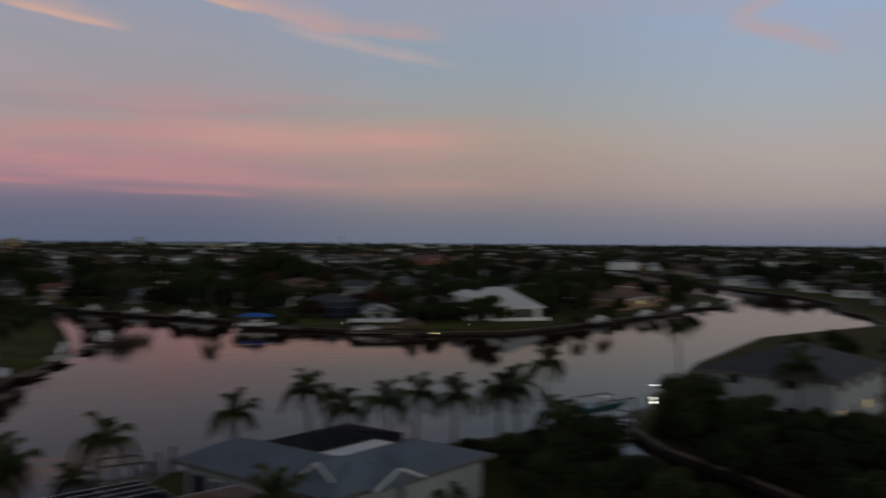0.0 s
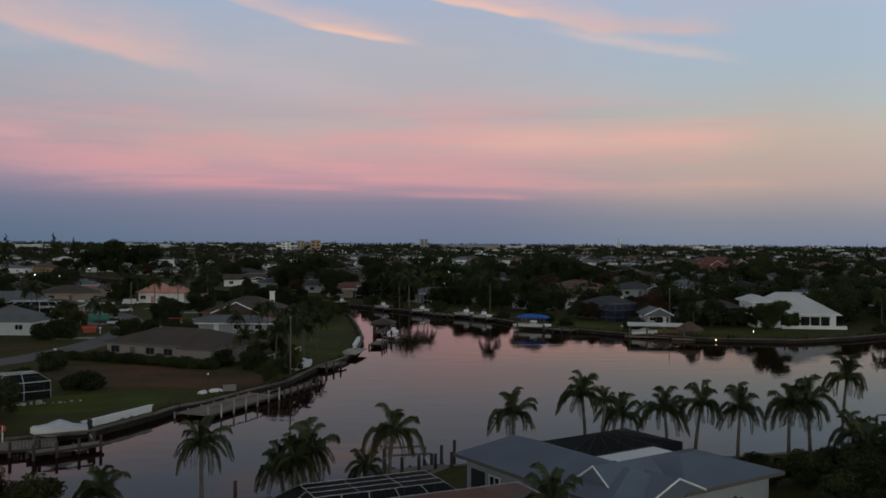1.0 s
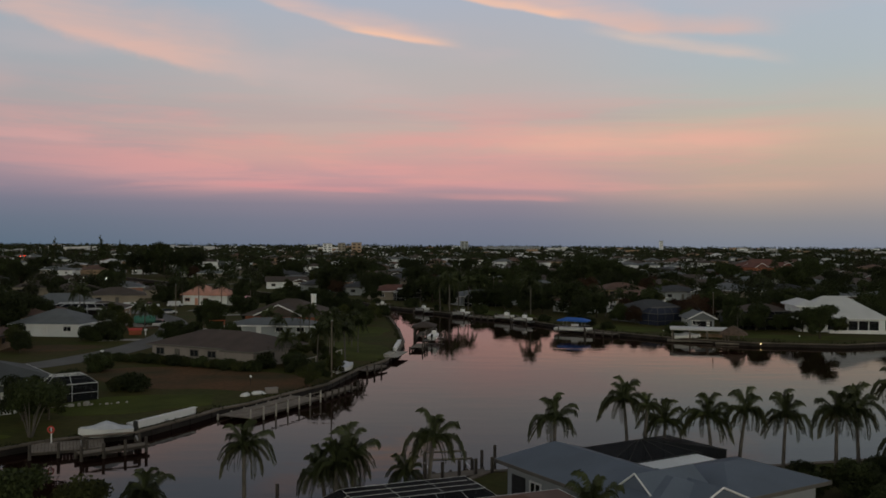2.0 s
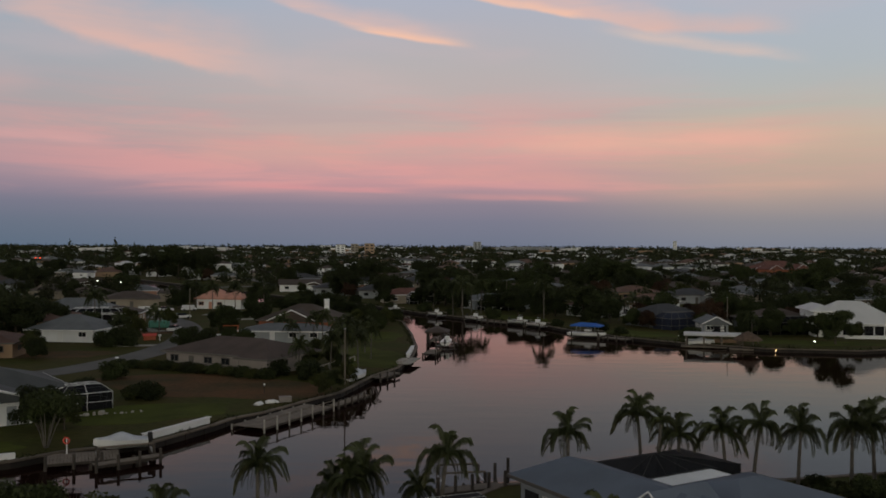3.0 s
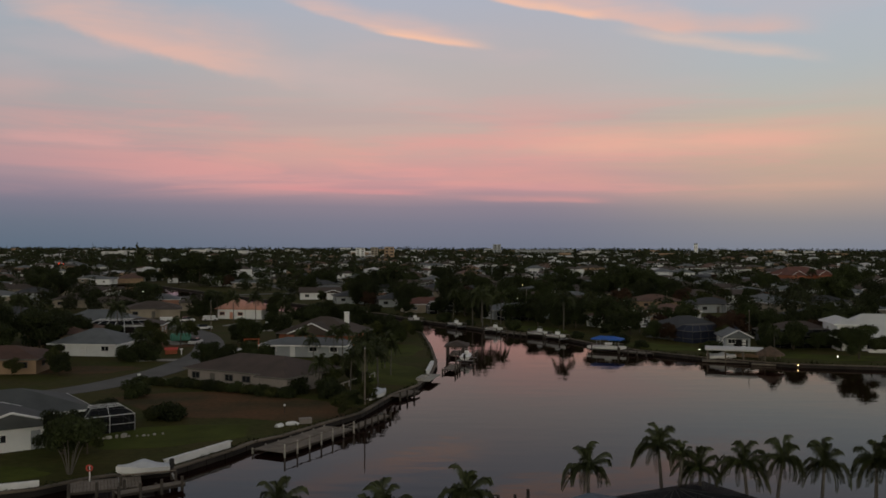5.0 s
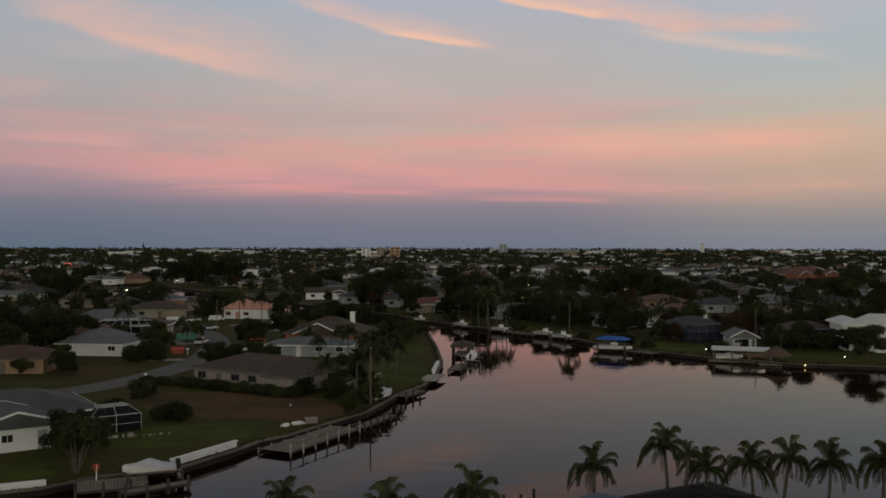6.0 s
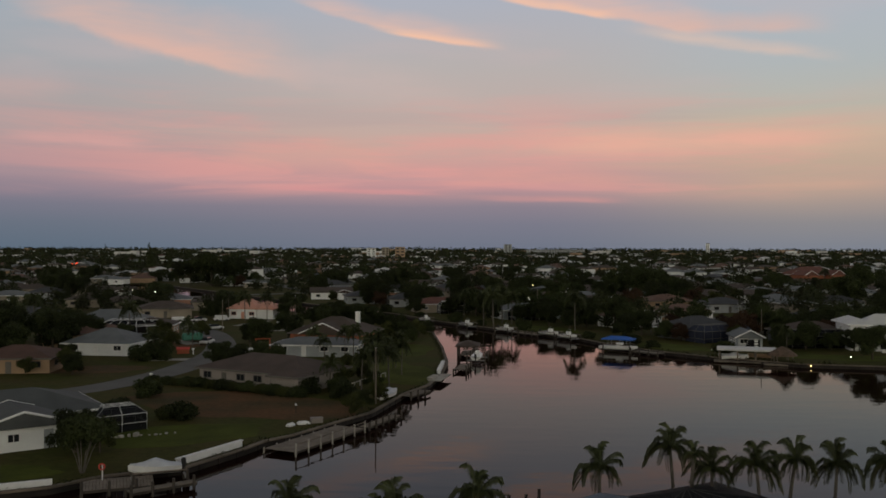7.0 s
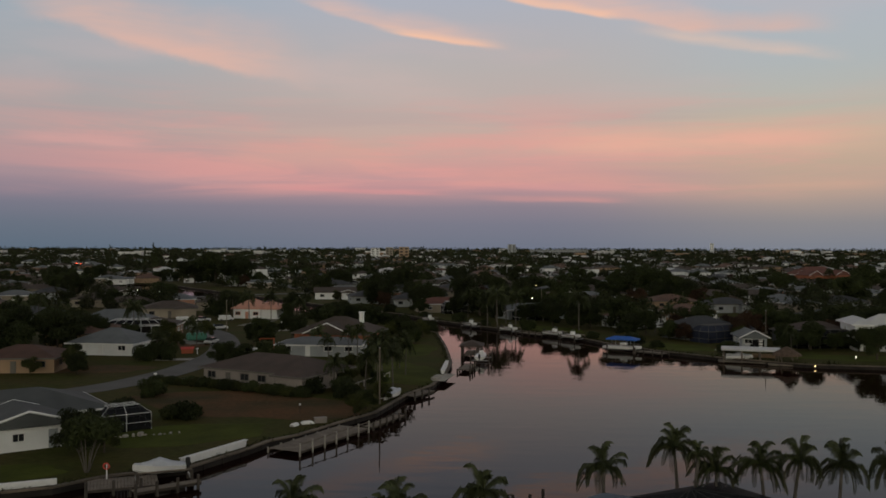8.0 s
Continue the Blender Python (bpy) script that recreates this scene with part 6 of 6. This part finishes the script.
for x, y in ((-44.5, 178), (-51, 186), (-48, 149.5), (-42.8, 193)):
    mailbox(x, y)
t = thing("playhouse", -53.5, 187.5, GROUND, 15, "orange-red plastic playhouse on a lawn", "playhouse")
bm = BM()
box(bm, 0, 0, 0, 2.4, 1.4, 0.9, 0, 0.08)
part("body", bm, ORANGEP, t)
bm = BM()
hip_roof(bm, 2.4, 1.4, 0.9, 0.4, 0.15, 0.06, gable=True)
part("roof", bm, REDP, t)
t = thing("swing_set", -38.5, 196, GROUND, 10, "orange playground swing frame", "swing")
for s in (-1, 1):
    bm = BM()
    beam(bm, (s * 1.5, -0.8, 0), (s * 1.5, 0, 2.2), 0.09)
    beam(bm, (s * 1.5, 0.8, 0), (s * 1.5, 0, 2.2), 0.09)
    part("leg", bm, ORANGEP, t)
bm = BM()
beam(bm, (-1.7, 0, 2.2), (1.7, 0, 2.2), 0.09)
part("top_bar", bm, ORANGEP, t)
t = thing("covered_trailer", -57.5, 209, GROUND, 20, "trailer under a green tarpaulin", "trailer")
bm = BM()
box(bm, 0, 0, 0.5, 4.6, 2.0, 1.7, 0, 0.3)
part("tarpaulin", bm, GREENT, t)
for sy in (-1, 1):
    bm = BM()
    beam(bm, (0, sy * 0.95 - 0.1, 0.35), (0, sy * 0.95 + 0.1, 0.35), 0.35, 10)
    part("wheel", bm, BLACK, t)
t = thing("life_ring_stand", -32.5, 86.6, 1.15, 0, "red life ring on a white post by the dock", "life ring")
bm = BM()
tube(bm, [(0, 0, 0), (0, 0, 1.6)], [0.07, 0.06], 6)
part("post", bm, TRIM, t)
bm = BM()
rows = [[bm.verts.new(((0.28 + 0.07 * math.cos(c * 1.047)) * math.cos(k * math.pi / 8), -0.12 + 0.07 * math.sin(c * 1.047), 1.3 + (0.28 + 0.07 * math.cos(c * 1.047)) * math.sin(k * math.pi / 8))) for c in range(6)] for k in range(16)]
for k in range(16):
    for c in range(6):
        bm.faces.new((rows[k][c], rows[k][(c + 1) % 6], rows[(k + 1) % 16][(c + 1) % 6], rows[(k + 1) % 16][c]))
part("ring", bm, REDP, t)
t = thing("pool_enclosure", -39.6, 110.2, GROUND, 36, "small screened pool enclosure with a white frame", "pool cage")
pool_cage(t, 0, 0, 6.0, 4.5, 2.1, 0.9, SCREEN, slim=0.6)
t = thing("stone_edging", -36.6, 105.8, GROUND, 22, "row of pale uneven stones edging the garden", "stones")
stones = random.Random(12)
for k in range(15):
    bm = BM()
    w = stones.uniform(0.3, 0.75)
    box(bm, -5 + k * 0.72 + stones.uniform(-0.2, 0.2), stones.uniform(-0.35, 0.35), -0.03, w, w * stones.uniform(0.6, 1.0), w * stones.uniform(0.45, 0.8), stones.uniform(0, 90), 0.09)
    part("block", bm, PALESTONE, t)
t = thing("garden_fence", 61.2, 57.6, GROUND, -59, "low pale rail fence behind the dark trees", "fence")
bm = BM()
box(bm, 0, 0, 0.9, 14, 0.08, 0.12)
part("rail", bm, WOOD, t)
for k in range(8):
    bm = BM()
    box(bm, -7 + 2 * k, 0, 0, 0.12, 0.12, 1.1)
    part("post", bm, WOOD, t)


def shore_growth(line, name, label, seed, a, b, tall=0.55, step=0.18):
    """Ragged grass and weeds along a stretch of seawall."""
    r = np.random.RandomState(seed)
    verts, faces = [], []
    for (x0, y0), (x1, y1) in zip(line[a:b], line[a + 1:b + 1]):
        d = math.hypot(x1 - x0, y1 - y0)
        nx, ny = (y1 - y0) / d, -(x1 - x0) / d
        for k in range(int(d / step)):
            f = r.rand()
            clump = 0.5 + 0.5 * math.sin(f * d * 0.9 + seed) * math.sin(f * d * 0.37)
            side = r.normal() * 0.35
            for s in (1, -1):
                if in_canal(x0 + (x1 - x0) * f + nx * s * 1.0, y0 + (y1 - y0) * f + ny * s * 1.0):
                    inland = -s
            px, py = x0 + (x1 - x0) * f + nx * (inland * 0.55 + side), y0 + (y1 - y0) * f + ny * (inland * 0.55 + side)
            h, w, q = tall * (0.3 + clump) * r.uniform(0.5, 1.2), 0.10 + 0.12 * r.rand(), r.rand() * 6.28
            lx, ly = r.normal(size=2) * 0.2
            base = len(verts)
            verts.extend([(px - w * math.cos(q), py - w * math.sin(q), GROUND - 0.05), (px + w * math.cos(q), py + w * math.sin(q), GROUND - 0.05), (px + lx, py + ly, GROUND + h)])
            faces.append((base, base + 1, base + 2))
    me = bpy.data.meshes.new(name)
    me.from_pydata(verts, [], faces)
    me.materials.append(LEAFB)
    tagged(new(name, me), label, "grass", kind="stuff")


shore_growth(LEFT_SHORE, "shore_weeds", "ragged grass and weeds along the peninsula's seawall", 4, 4, 20, 0.28, 0.12)
shore_growth(FAR_SHORE, "shore_weeds", "ragged grass and weeds along the far seawall", 6, 3, 19, 0.7, 0.16)
